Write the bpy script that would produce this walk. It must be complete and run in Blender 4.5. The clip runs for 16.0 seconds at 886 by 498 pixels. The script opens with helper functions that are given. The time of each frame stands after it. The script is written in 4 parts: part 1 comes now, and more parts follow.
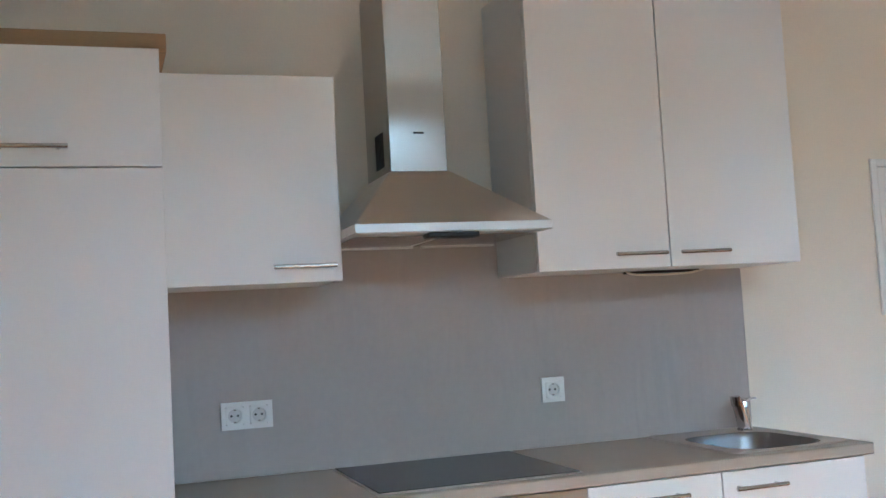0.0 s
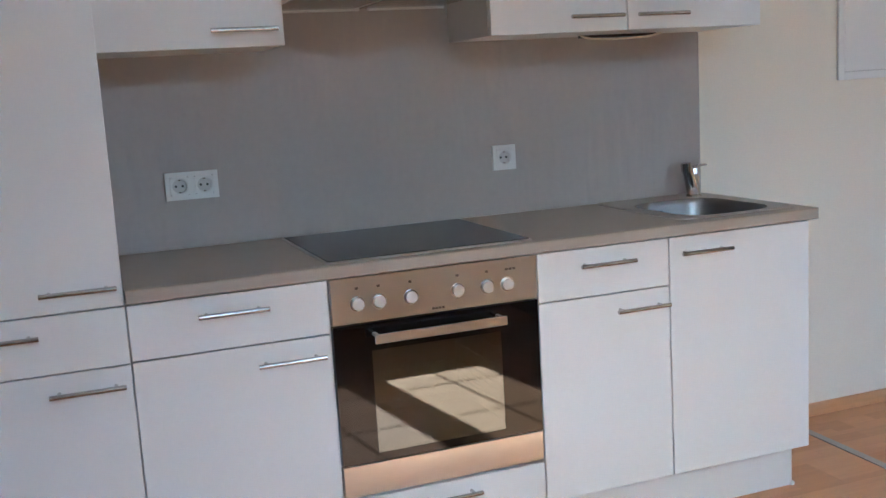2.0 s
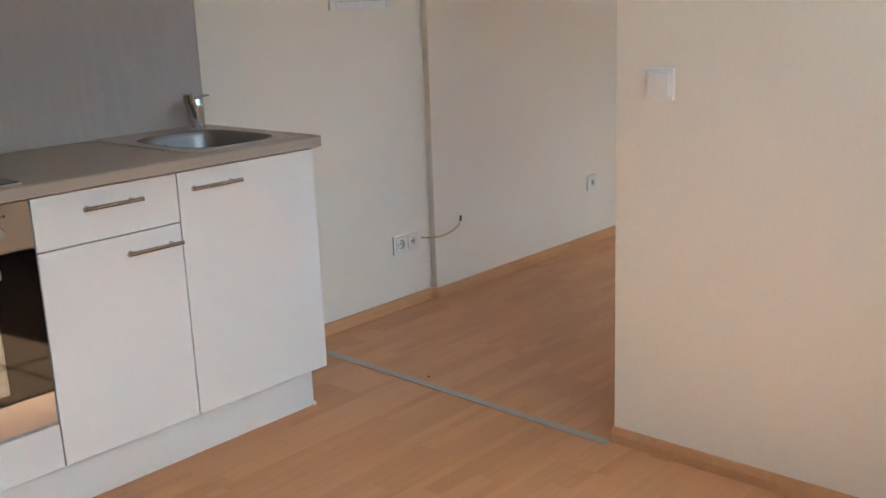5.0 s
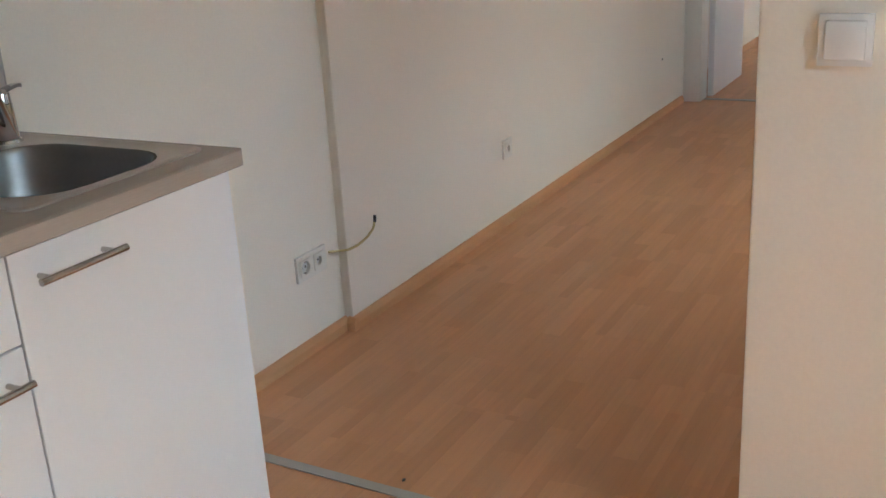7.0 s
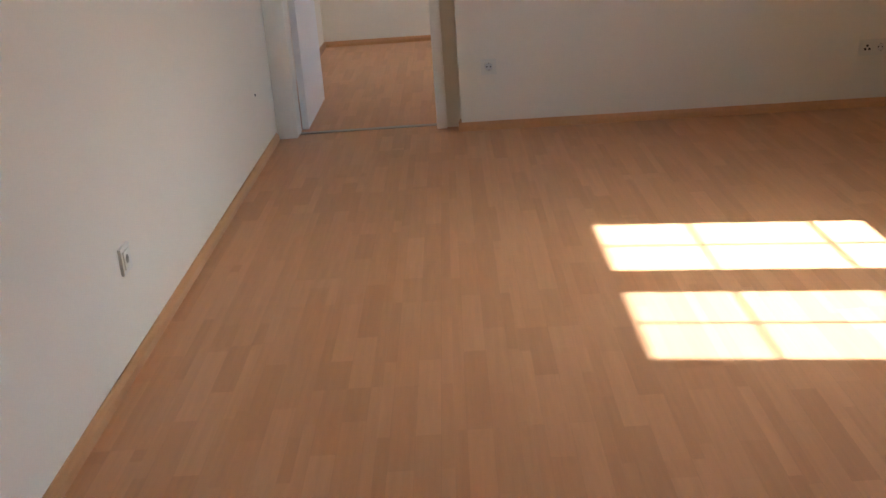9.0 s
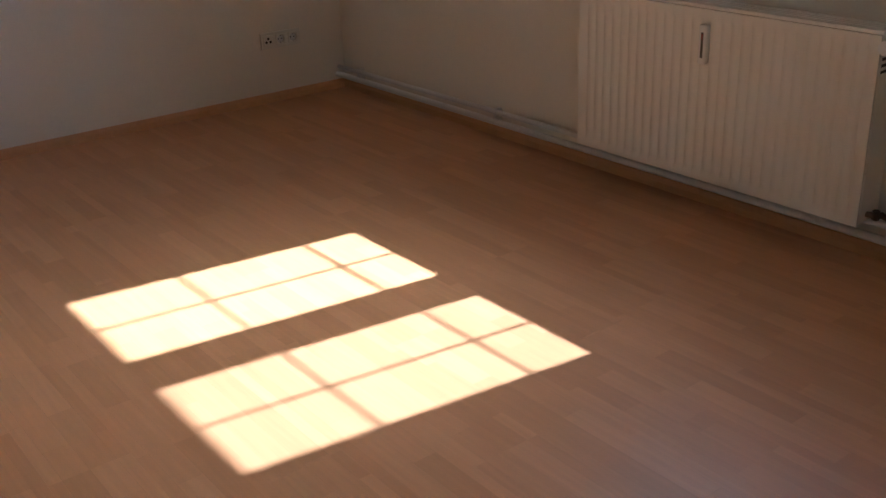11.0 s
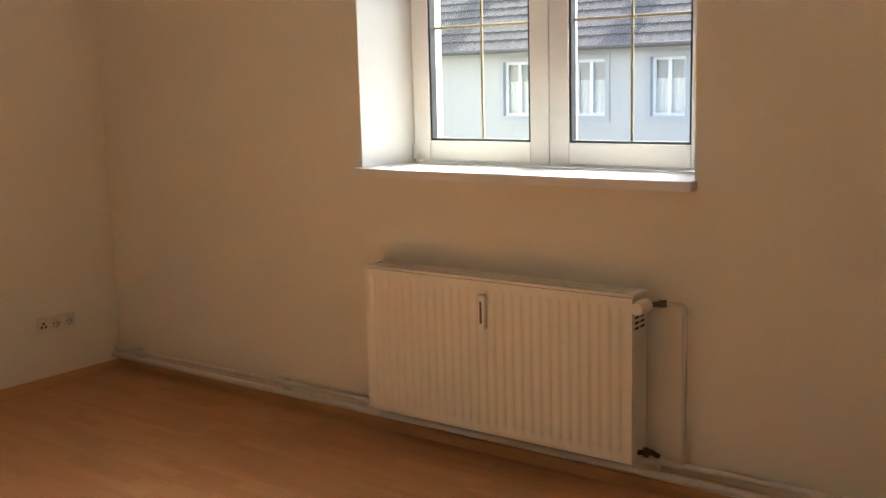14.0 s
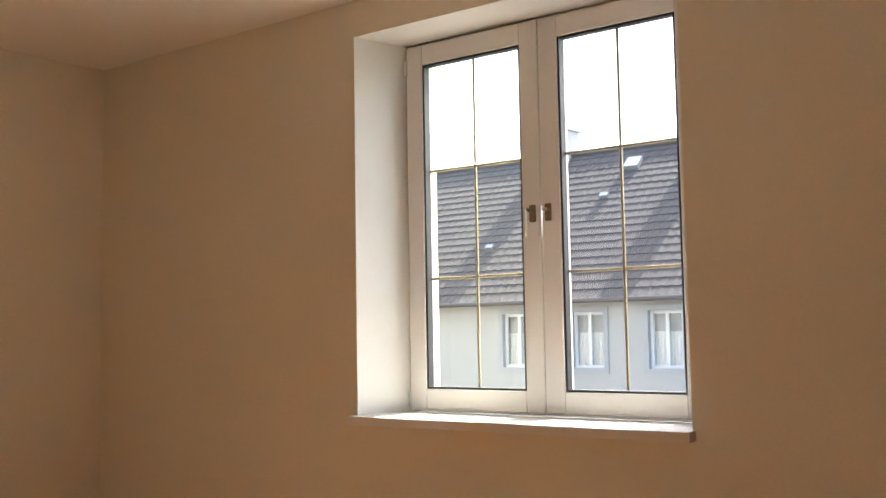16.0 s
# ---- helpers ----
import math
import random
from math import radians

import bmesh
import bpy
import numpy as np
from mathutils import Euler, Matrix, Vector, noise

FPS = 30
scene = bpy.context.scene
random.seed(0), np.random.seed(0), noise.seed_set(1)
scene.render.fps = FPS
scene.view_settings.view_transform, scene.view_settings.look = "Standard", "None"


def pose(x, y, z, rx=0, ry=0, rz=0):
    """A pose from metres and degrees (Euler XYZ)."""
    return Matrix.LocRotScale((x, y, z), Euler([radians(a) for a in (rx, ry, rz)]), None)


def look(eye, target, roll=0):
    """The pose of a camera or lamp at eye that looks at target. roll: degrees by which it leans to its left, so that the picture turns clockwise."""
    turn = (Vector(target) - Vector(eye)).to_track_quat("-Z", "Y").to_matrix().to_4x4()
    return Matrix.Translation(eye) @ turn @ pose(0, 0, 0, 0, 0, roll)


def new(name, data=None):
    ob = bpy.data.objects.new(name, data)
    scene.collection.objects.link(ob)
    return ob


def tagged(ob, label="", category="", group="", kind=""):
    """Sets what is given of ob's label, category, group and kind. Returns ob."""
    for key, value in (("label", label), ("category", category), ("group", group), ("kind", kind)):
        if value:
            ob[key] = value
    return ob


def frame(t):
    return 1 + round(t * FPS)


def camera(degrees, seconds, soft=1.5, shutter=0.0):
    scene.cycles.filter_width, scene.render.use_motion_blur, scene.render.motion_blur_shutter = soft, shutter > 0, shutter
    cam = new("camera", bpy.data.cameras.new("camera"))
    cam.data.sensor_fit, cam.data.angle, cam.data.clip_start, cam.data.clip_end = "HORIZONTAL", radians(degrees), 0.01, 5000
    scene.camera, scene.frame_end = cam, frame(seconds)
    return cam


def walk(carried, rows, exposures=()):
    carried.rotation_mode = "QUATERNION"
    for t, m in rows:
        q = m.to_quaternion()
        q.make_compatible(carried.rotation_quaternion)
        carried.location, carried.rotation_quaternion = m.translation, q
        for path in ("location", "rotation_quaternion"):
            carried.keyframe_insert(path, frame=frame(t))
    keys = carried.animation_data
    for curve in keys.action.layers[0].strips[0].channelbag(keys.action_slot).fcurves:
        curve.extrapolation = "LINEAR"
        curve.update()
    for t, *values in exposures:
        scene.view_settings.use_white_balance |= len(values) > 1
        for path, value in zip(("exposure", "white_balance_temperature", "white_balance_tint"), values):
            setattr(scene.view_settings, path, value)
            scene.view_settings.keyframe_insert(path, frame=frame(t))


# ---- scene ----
cam = camera(47.1, 16.0)
PATH = [
    (0, (-2.153, -3.091, 1.338), (-1.515, -1.201, 1.477), -3.2),
    (0.5, (-2.144, -3.056, 1.326), (-1.511, -1.159, 1.347), -3.2),
    (1, (-2.141, -3.032, 1.332), (-1.52, -1.142, 1.12), -3.3),
    (1.5, (-2.151, -3.017, 1.319), (-1.527, -1.139, 1.029), -3.4),
    (2, (-2.113, -3.033, 1.335), (-1.425, -1.182, 1.016), -3.4),
    (2.5, (-2.109, -3.044, 1.356), (-1.2, -1.299, 0.997), -2.5),
    (3, (-2.119, -3.095, 1.352), (-0.964, -1.506, 0.974), -1.9),
    (3.5, (-2.154, -3.173, 1.361), (-0.809, -1.749, 0.959), -1.4),
    (4, (-2.173, -3.169, 1.354), (-0.752, -1.826, 0.932), -1.3),
    (4.2, (-2.16, -3.156, 1.349), (-0.746, -1.812, 0.906), -1.6),
    (6.3, (-1.708, -2.245, 1.3), (-0.201, -1.09, 0.672), -2.9),
    (6.5, (-1.619, -2.107, 1.316), (-0.069, -1.014, 0.68), -1.9),
    (7, (-1.413, -1.793, 1.309), (0.24, -0.871, 0.662), -3.4),
    (7.5, (-1.133, -1.455, 1.299), (0.643, -0.771, 0.682), -2.6),
    (8, (-0.927, -1.232, 1.305), (0.92, -0.811, 0.664), -3.2),
    (8.2, (-0.838, -1.181, 1.3), (1.027, -0.842, 0.66), -3.4),
    (10.3, (0.166, -0.903, 1.346), (1.886, -1.476, 0.501), -4.1),
    (10.5, (0.215, -0.894, 1.363), (1.879, -1.603, 0.509), -3.8),
    (11, (0.324, -0.729, 1.381), (1.778, -1.841, 0.576), -2.3),
    (11.5, (0.411, -0.561, 1.359), (1.646, -1.923, 0.572), -2.3),
    (12, (0.352, -0.489, 1.4), (1.521, -1.91, 0.616), -2.4),
    (12.5, (0.315, -0.441, 1.429), (1.473, -1.905, 0.71), -2.0),
    (13, (0.294, -0.423, 1.445), (1.463, -1.932, 0.848), -1.9),
    (13.5, (0.297, -0.417, 1.459), (1.479, -1.962, 0.995), -1.8),
    (14, (0.324, -0.414, 1.474), (1.507, -1.992, 1.145), -1.5),
    (14.5, (0.342, -0.441, 1.437), (1.531, -2.04, 1.27), -1.1),
    (15, (0.344, -0.466, 1.46), (1.537, -2.07, 1.424), -1.2),
    (15.5, (0.316, -0.454, 1.456), (1.513, -2.053, 1.549), -0.9),
    (16, (0.31, -0.423, 1.462), (1.498, -2.024, 1.623), -1.0),
]
EXPOSURES = [(0.0, 4.05, 4650, -11), (1.5, 3.76, 4720, -8), (2.5, 3.7, 4880, -8), (4.2, 3.55, 5220, -8), (7.0, 3.52, 5250, -9), (8.2, 3.69, 5400, -5), (10.3, 3.2, 4950, -5), (11.5, 2.9, 5200, 2), (12.5, 3.06, 5450, 0), (13.5, 3.28, 6000, -3), (14.5, 3.66, 7300, 4), (16.0, 3.32, 7200, 4)]
walk(cam, [(t, look(eye, target, roll)) for t, eye, target, roll in PATH], EXPOSURES)

# ---- sky and sun ----
SUN_AWAY = Vector((-0.142, -1.0, 1.06)).normalized()
world = bpy.data.worlds.new("daylight")
scene.world = world
world.use_nodes = True
wn = world.node_tree
wn.nodes.clear()
sky = wn.nodes.new("ShaderNodeTexSky")
sky.sky_type, sky.sun_disc = "NISHITA", False
sky.sun_elevation = math.asin(SUN_AWAY.z)
sky.sun_rotation = math.atan2(SUN_AWAY.x, SUN_AWAY.y)
sky.dust_density, sky.air_density = 2.5, 0.9
back = wn.nodes.new("ShaderNodeBackground")
back.inputs["Strength"].default_value = 0.15
wout = wn.nodes.new("ShaderNodeOutputWorld")
wn.links.new(sky.outputs[0], back.inputs[0])
wn.links.new(back.outputs[0], wout.inputs[0])
sun_data = bpy.data.lights.new("sun", "SUN")
sun_data.energy, sun_data.angle, sun_data.color = 2.6, radians(0.53), (1.0, 0.985, 0.97)
sun = new("sun", sun_data)
sun.matrix_world = look(SUN_AWAY * 30, (0, 0, 0))

# ---- plan, in metres ----
WALL_S = -3.61      # inner face of the window wall
WALL_N = 0.0        # kitchen wall
WALL_N2 = -0.031    # the same wall past its small step
STEP_X = 1.118
WALL_E = 4.952      # far wall of the living room, at the doorway
WALL_E2 = 4.892     # and at the window wall: it runs a little askew
WALL_W = -2.63
CEIL = 2.87
PART_X, PART_X2, PART_Y = 0.342, 0.44, -1.438   # partition between kitchen and living room
OUT_S = -4.085      # outer face of the window wall
WIN_Z0, WIN_Z1 = 1.115, 2.715
WIN_CX = (-1.11, 2.373)
WIN_HALF = 0.684
REV_LO, REV_HI = -0.704, 0.755   # the splayed opening at the wall face, from the window centre
FAR_X1 = 8.25       # back wall of the far room
FAR_N = 0.06


# ---- building helpers ----
ORIGIN = {}


def box(bm, x0, x1, y0, y1, z0, z1, bevel=0.0, seg=1):
    """Adds a box between the given bounds; bevel rounds all its edges."""
    vs = [bm.verts.new((x, y, z)) for z in (z0, z1) for y in (y0, y1) for x in (x0, x1)]
    fs = [bm.faces.new([vs[i] for i in q]) for q in ((0, 2, 3, 1), (4, 5, 7, 6), (0, 1, 5, 4), (1, 3, 7, 5), (3, 2, 6, 7), (2, 0, 4, 6))]
    if bevel > 0:
        edges = list({e for f in fs for e in f.edges})
        bmesh.ops.bevel(bm, geom=edges, offset=bevel, segments=seg, affect="EDGES", profile=0.5)
    return bm


def rod(bm, a, b, r, r2=None, seg=16, caps=True):
    """Adds a round bar from a to b; r2 is the radius at b."""
    a, b = Vector(a), Vector(b)
    m = Matrix.Translation((a + b) / 2) @ (b - a).to_track_quat("Z", "Y").to_matrix().to_4x4()
    bmesh.ops.create_cone(bm, cap_ends=caps, segments=seg, radius1=r, radius2=r if r2 is None else r2, depth=(b - a).length, matrix=m)
    return bm


def tube(bm, pts, r, seg=10):
    """Adds a bent round tube through pts."""
    pts = [Vector(p) for p in pts]
    rings = []
    for i, p in enumerate(pts):
        d = (pts[min(i + 1, len(pts) - 1)] - pts[max(i - 1, 0)]).normalized()
        q = d.to_track_quat("Z", "Y")
        rings.append([bm.verts.new(p + q @ Vector((r * math.cos(a), r * math.sin(a), 0))) for a in (2 * math.pi * k / seg for k in range(seg))])
    for one, two in zip(rings, rings[1:]):
        for k in range(seg):
            bm.faces.new((one[k], one[(k + 1) % seg], two[(k + 1) % seg], two[k]))
    bm.faces.new(rings[0][::-1])
    bm.faces.new(rings[-1])
    return bm


def bend(points, r=0.03, n=5):
    """The corner points of a path with each inner corner rounded by r."""
    pts = [Vector(p) for p in points]
    out = [pts[0]]
    for a, b, c in zip(pts, pts[1:], pts[2:]):
        u, v = (a - b).normalized(), (c - b).normalized()
        p, q = b + u * r, b + v * r
        out += [p.lerp(b, k / n).lerp(b.lerp(q, k / n), k / n) for k in range(n + 1)]
    return out + [pts[-1]]


def smooth(ob, angle=40):
    for p in ob.data.polygons:
        p.use_smooth = True
    bm = bmesh.new()
    bm.from_mesh(ob.data)
    for e in bm.edges:
        if len(e.link_faces) == 2 and e.calc_face_angle(0) > radians(angle):
            e.smooth = False
    bm.to_mesh(ob.data)
    bm.free()
    return ob


def mesh_of(name, bm, material, origin=(0, 0, 0)):
    bmesh.ops.recalc_face_normals(bm, faces=bm.faces)
    bmesh.ops.translate(bm, verts=bm.verts, vec=-Vector(origin))
    me = bpy.data.meshes.new(name)
    bm.to_mesh(me)
    bm.free()
    me.materials.append(material)
    return me


def part(name, bm, material, parent, label="", round_=True):
    """Links a bmesh, built in world coordinates, as one mesh under a thing or a part."""
    ob = new(name, mesh_of(name, bm, material, ORIGIN[parent]))
    ob.parent = parent
    ORIGIN[ob] = ORIGIN[parent]
    if label:
        tagged(ob, label)
    return smooth(ob) if round_ else ob


def thing(name, at, label, category, group="", kind=""):
    """An empty at the base of a thing, to carry its parts."""
    ob = new(name)
    ob.empty_display_size = 0.1
    ob.location = at
    ORIGIN[ob] = Vector(at)
    return tagged(ob, label, category, group, kind)


def solid(name, bm, material, label="", category="", kind="", origin=(0, 0, 0), group=""):
    """A thing or a piece of the setting that is one mesh."""
    ob = new(name, mesh_of(name, bm, material, origin))
    ob.location = origin
    ORIGIN[ob] = Vector(origin)
    return tagged(ob, label, category, group, kind)


# ---- materials ----
def material(name, colour, rough=0.5, metal=0.0, spec=0.5):
    m = bpy.data.materials.new(name)
    m.use_nodes = True
    b = m.node_tree.nodes["Principled BSDF"]
    b.inputs["Base Color"].default_value = (*colour, 1)
    b.inputs["Roughness"].default_value = rough
    b.inputs["Metallic"].default_value = metal
    b.inputs["Specular IOR Level"].default_value = spec
    return m, m.node_tree.nodes, m.node_tree.links, b


def varied(name, colour, rough=0.5, metal=0.0, spec=0.5, mottle=0.06, scale=1.5, grain=40.0, bump=0.1, depth=0.001, stretch=(1, 1, 1), rough_var=0.08):
    """A surface with slow mottling, a fine grain and a little relief."""
    m, n, l, b = material(name, colour, rough, metal, spec)
    co = n.new("ShaderNodeTexCoord")
    mp = n.new("ShaderNodeMapping")
    mp.inputs["Scale"].default_value = stretch
    l.new(co.outputs["Object"], mp.inputs["Vector"])
    big = n.new("ShaderNodeTexNoise")
    big.inputs["Scale"].default_value, big.inputs["Detail"].default_value = scale, 4
    fine = n.new("ShaderNodeTexNoise")
    fine.inputs["Scale"].default_value, fine.inputs["Detail"].default_value = grain, 6
    for t in (big, fine):
        l.new(mp.outputs[0], t.inputs["Vector"])
    add = n.new("ShaderNodeMath")
    add.operation = "ADD"
    l.new(big.outputs["Fac"], add.inputs[0])
    l.new(fine.outputs["Fac"], add.inputs[1])
    rng = n.new("ShaderNodeMapRange")
    rng.inputs["From Min"].default_value, rng.inputs["From Max"].default_value = 0.6, 1.4
    rng.inputs["To Min"].default_value, rng.inputs["To Max"].default_value = 1 - mottle, 1 + mottle
    l.new(add.outputs[0], rng.inputs["Value"])
    mul = n.new("ShaderNodeVectorMath")
    mul.operation = "SCALE"
    mul.inputs[0].default_value = colour
    l.new(rng.outputs[0], mul.inputs["Scale"])
    l.new(mul.outputs[0], b.inputs["Base Color"])
    rr = n.new("ShaderNodeMapRange")
    rr.inputs["To Min"].default_value, rr.inputs["To Max"].default_value = max(0.02, rough - rough_var), min(1, rough + rough_var)
    l.new(big.outputs["Fac"], rr.inputs["Value"])
    l.new(rr.outputs[0], b.inputs["Roughness"])
    if bump > 0:
        bp = n.new("ShaderNodeBump")
        bp.inputs["Strength"].default_value, bp.inputs["Distance"].default_value = bump, depth
        l.new(fine.outputs["Fac"], bp.inputs["Height"])
        l.new(bp.outputs[0], b.inputs["Normal"])
    return m


PAINT = varied("wall paint", (0.81, 0.747, 0.632), 0.9, spec=0.2, mottle=0.035, scale=0.9, grain=130, bump=0.25, depth=0.0012)
# wall paint again, whiter: skylight on the window reveals put into the colour
LIT_REVEAL = varied("sky-lit reveal paint", (0.78, 0.765, 0.735), 0.85, spec=0.2, mottle=0.03, scale=0.9, grain=130, bump=0.25, depth=0.0012)
CEILING = varied("ceiling paint", (0.87, 0.84, 0.77), 0.92, spec=0.2, mottle=0.03, scale=0.8, grain=110, bump=0.2)
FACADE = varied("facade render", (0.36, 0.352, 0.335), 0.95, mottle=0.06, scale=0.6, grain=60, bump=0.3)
WHITE_FRONT = varied("white laminate", (0.745, 0.74, 0.725), 0.36, mottle=0.015, scale=1.2, grain=160, bump=0.06, depth=0.0004)
CARCASS = varied("white carcass board", (0.74, 0.735, 0.72), 0.5, mottle=0.02, bump=0.05)
PLASTIC = varied("white plastic", (0.80, 0.79, 0.76), 0.32, mottle=0.01, grain=200, bump=0.02)
UPVC = varied("white window plastic", (0.82, 0.81, 0.78), 0.3, mottle=0.02, grain=120, bump=0.04)
SILL = varied("white sill board", (0.80, 0.79, 0.76), 0.4, mottle=0.03, grain=80, bump=0.05)
ENAMEL = varied("radiator enamel", (0.82, 0.785, 0.70), 0.35, mottle=0.02, grain=60, bump=0.04)
PIPE_PAINT = varied("painted pipe", (0.70, 0.67, 0.62), 0.4, mottle=0.06, scale=6, grain=90, bump=0.1)
STEEL = varied("brushed steel", (0.68, 0.65, 0.61), 0.32, 1.0, mottle=0.03, scale=1.5, grain=30, bump=0.0, depth=0.0002, stretch=(0.6, 12, 12), rough_var=0.01)
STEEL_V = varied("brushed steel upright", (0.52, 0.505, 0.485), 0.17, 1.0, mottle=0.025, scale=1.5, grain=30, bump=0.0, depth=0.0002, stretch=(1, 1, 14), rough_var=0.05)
for m_ in (STEEL, STEEL_V):
    p_ = m_.node_tree.nodes["Principled BSDF"]
    p_.inputs["Anisotropic"].default_value = 0.85
    tan_ = m_.node_tree.nodes.new("ShaderNodeTangent")
    tan_.direction_type, tan_.axis = "RADIAL", "Z"
    m_.node_tree.links.new(tan_.outputs[0], p_.inputs["Tangent"])
CHROME = varied("chrome", (0.58, 0.58, 0.60), 0.06, 1.0, mottle=0.03, bump=0.0)
LEVER = varied("pale lever metal", (0.72, 0.70, 0.65), 0.3, 0.6, mottle=0.04)
NICKEL = varied("satin nickel", (0.47, 0.455, 0.435), 0.22, 1.0, mottle=0.06, grain=120, bump=0.05)
SINK_STEEL = varied("sink steel", (0.27, 0.26, 0.25), 0.4, 1.0, mottle=0.06, scale=8, grain=120, bump=0.08, depth=0.0003)
KNOB = varied("silver knob", (0.60, 0.585, 0.56), 0.35, 0.5, mottle=0.03, grain=120)
# sink steel made paler and warmer for the worktop tone the rim reflects
PALE_RIM_STEEL = varied("satin sink rim, paled by reflection", (0.60, 0.56, 0.52), 0.5, 1.0, mottle=0.05, scale=8, grain=120, bump=0.05, depth=0.0003)
BLACK_GLASS = varied("black oven glass", (0.006, 0.005, 0.005), 0.03, mottle=0.1, bump=0.0, spec=0.35, rough_var=0.01)
OVEN_ENAMEL = varied("dark oven enamel", (0.025, 0.023, 0.021), 0.35, mottle=0.15)
HOB_GLASS = varied("hob ceramic glass", (0.045, 0.042, 0.040), 0.26, mottle=0.08, grain=200, bump=0.05, rough_var=0.04)
DARK = varied("dark plastic", (0.02, 0.02, 0.02), 0.4, mottle=0.1)
ZONE_PRINT = varied("faint hob print", (0.05, 0.0485, 0.047), 0.24)
GREY_PRINT = varied("grey print", (0.12, 0.11, 0.10), 0.6)
BRASS = varied("brass muntin", (0.42, 0.355, 0.24), 0.4, 0.7, mottle=0.05, grain=80, bump=0.05)
BRONZE = varied("bronze handle", (0.25, 0.19, 0.11), 0.35, 0.8, mottle=0.08)
OLD_BRASS = varied("dull valve brass", (0.14, 0.11, 0.07), 0.45, 0.7, mottle=0.2, scale=20)
CARDBOARD = varied("cardboard", (0.36, 0.25, 0.14), 0.9, mottle=0.12, scale=4, grain=80, bump=0.2, stretch=(1, 6, 6))
SEAM = varied("grey strip metal", (0.41, 0.375, 0.335), 0.5, 0.1, mottle=0.06, grain=90, stretch=(30, 1, 1))
CABLE = varied("yellow cable", (0.50, 0.40, 0.16), 0.5, mottle=0.1)
GASKET = varied("black gasket", (0.015, 0.015, 0.017), 0.6)
DOOR_PAINT = varied("white door paint", (0.80, 0.79, 0.77), 0.4, mottle=0.02, grain=60, bump=0.05)
CASING = varied("cream door casing", (0.84, 0.80, 0.71), 0.4, mottle=0.03, grain=60, bump=0.05)
RED = varied("red capillary", (0.5, 0.05, 0.03), 0.5)
CREAM = varied("cream plastic", (0.66, 0.60, 0.46), 0.4)
GROUND = varied("paving", (0.20, 0.195, 0.18), 0.9, mottle=0.12, scale=0.4, grain=12, bump=0.3)
TRIM_GREY = varied("grey window surround", (0.31, 0.315, 0.32), 0.8, mottle=0.06, grain=40)
CURTAIN = varied("net curtain", (0.58, 0.58, 0.575), 0.9, mottle=0.08, scale=2, grain=30, stretch=(8, 8, 0.4))
GUTTER = varied("dark gutter paint", (0.09, 0.08, 0.075), 0.6, mottle=0.1)
ZINC = varied("zinc gutter", (0.35, 0.36, 0.37), 0.45, 0.7, mottle=0.1)


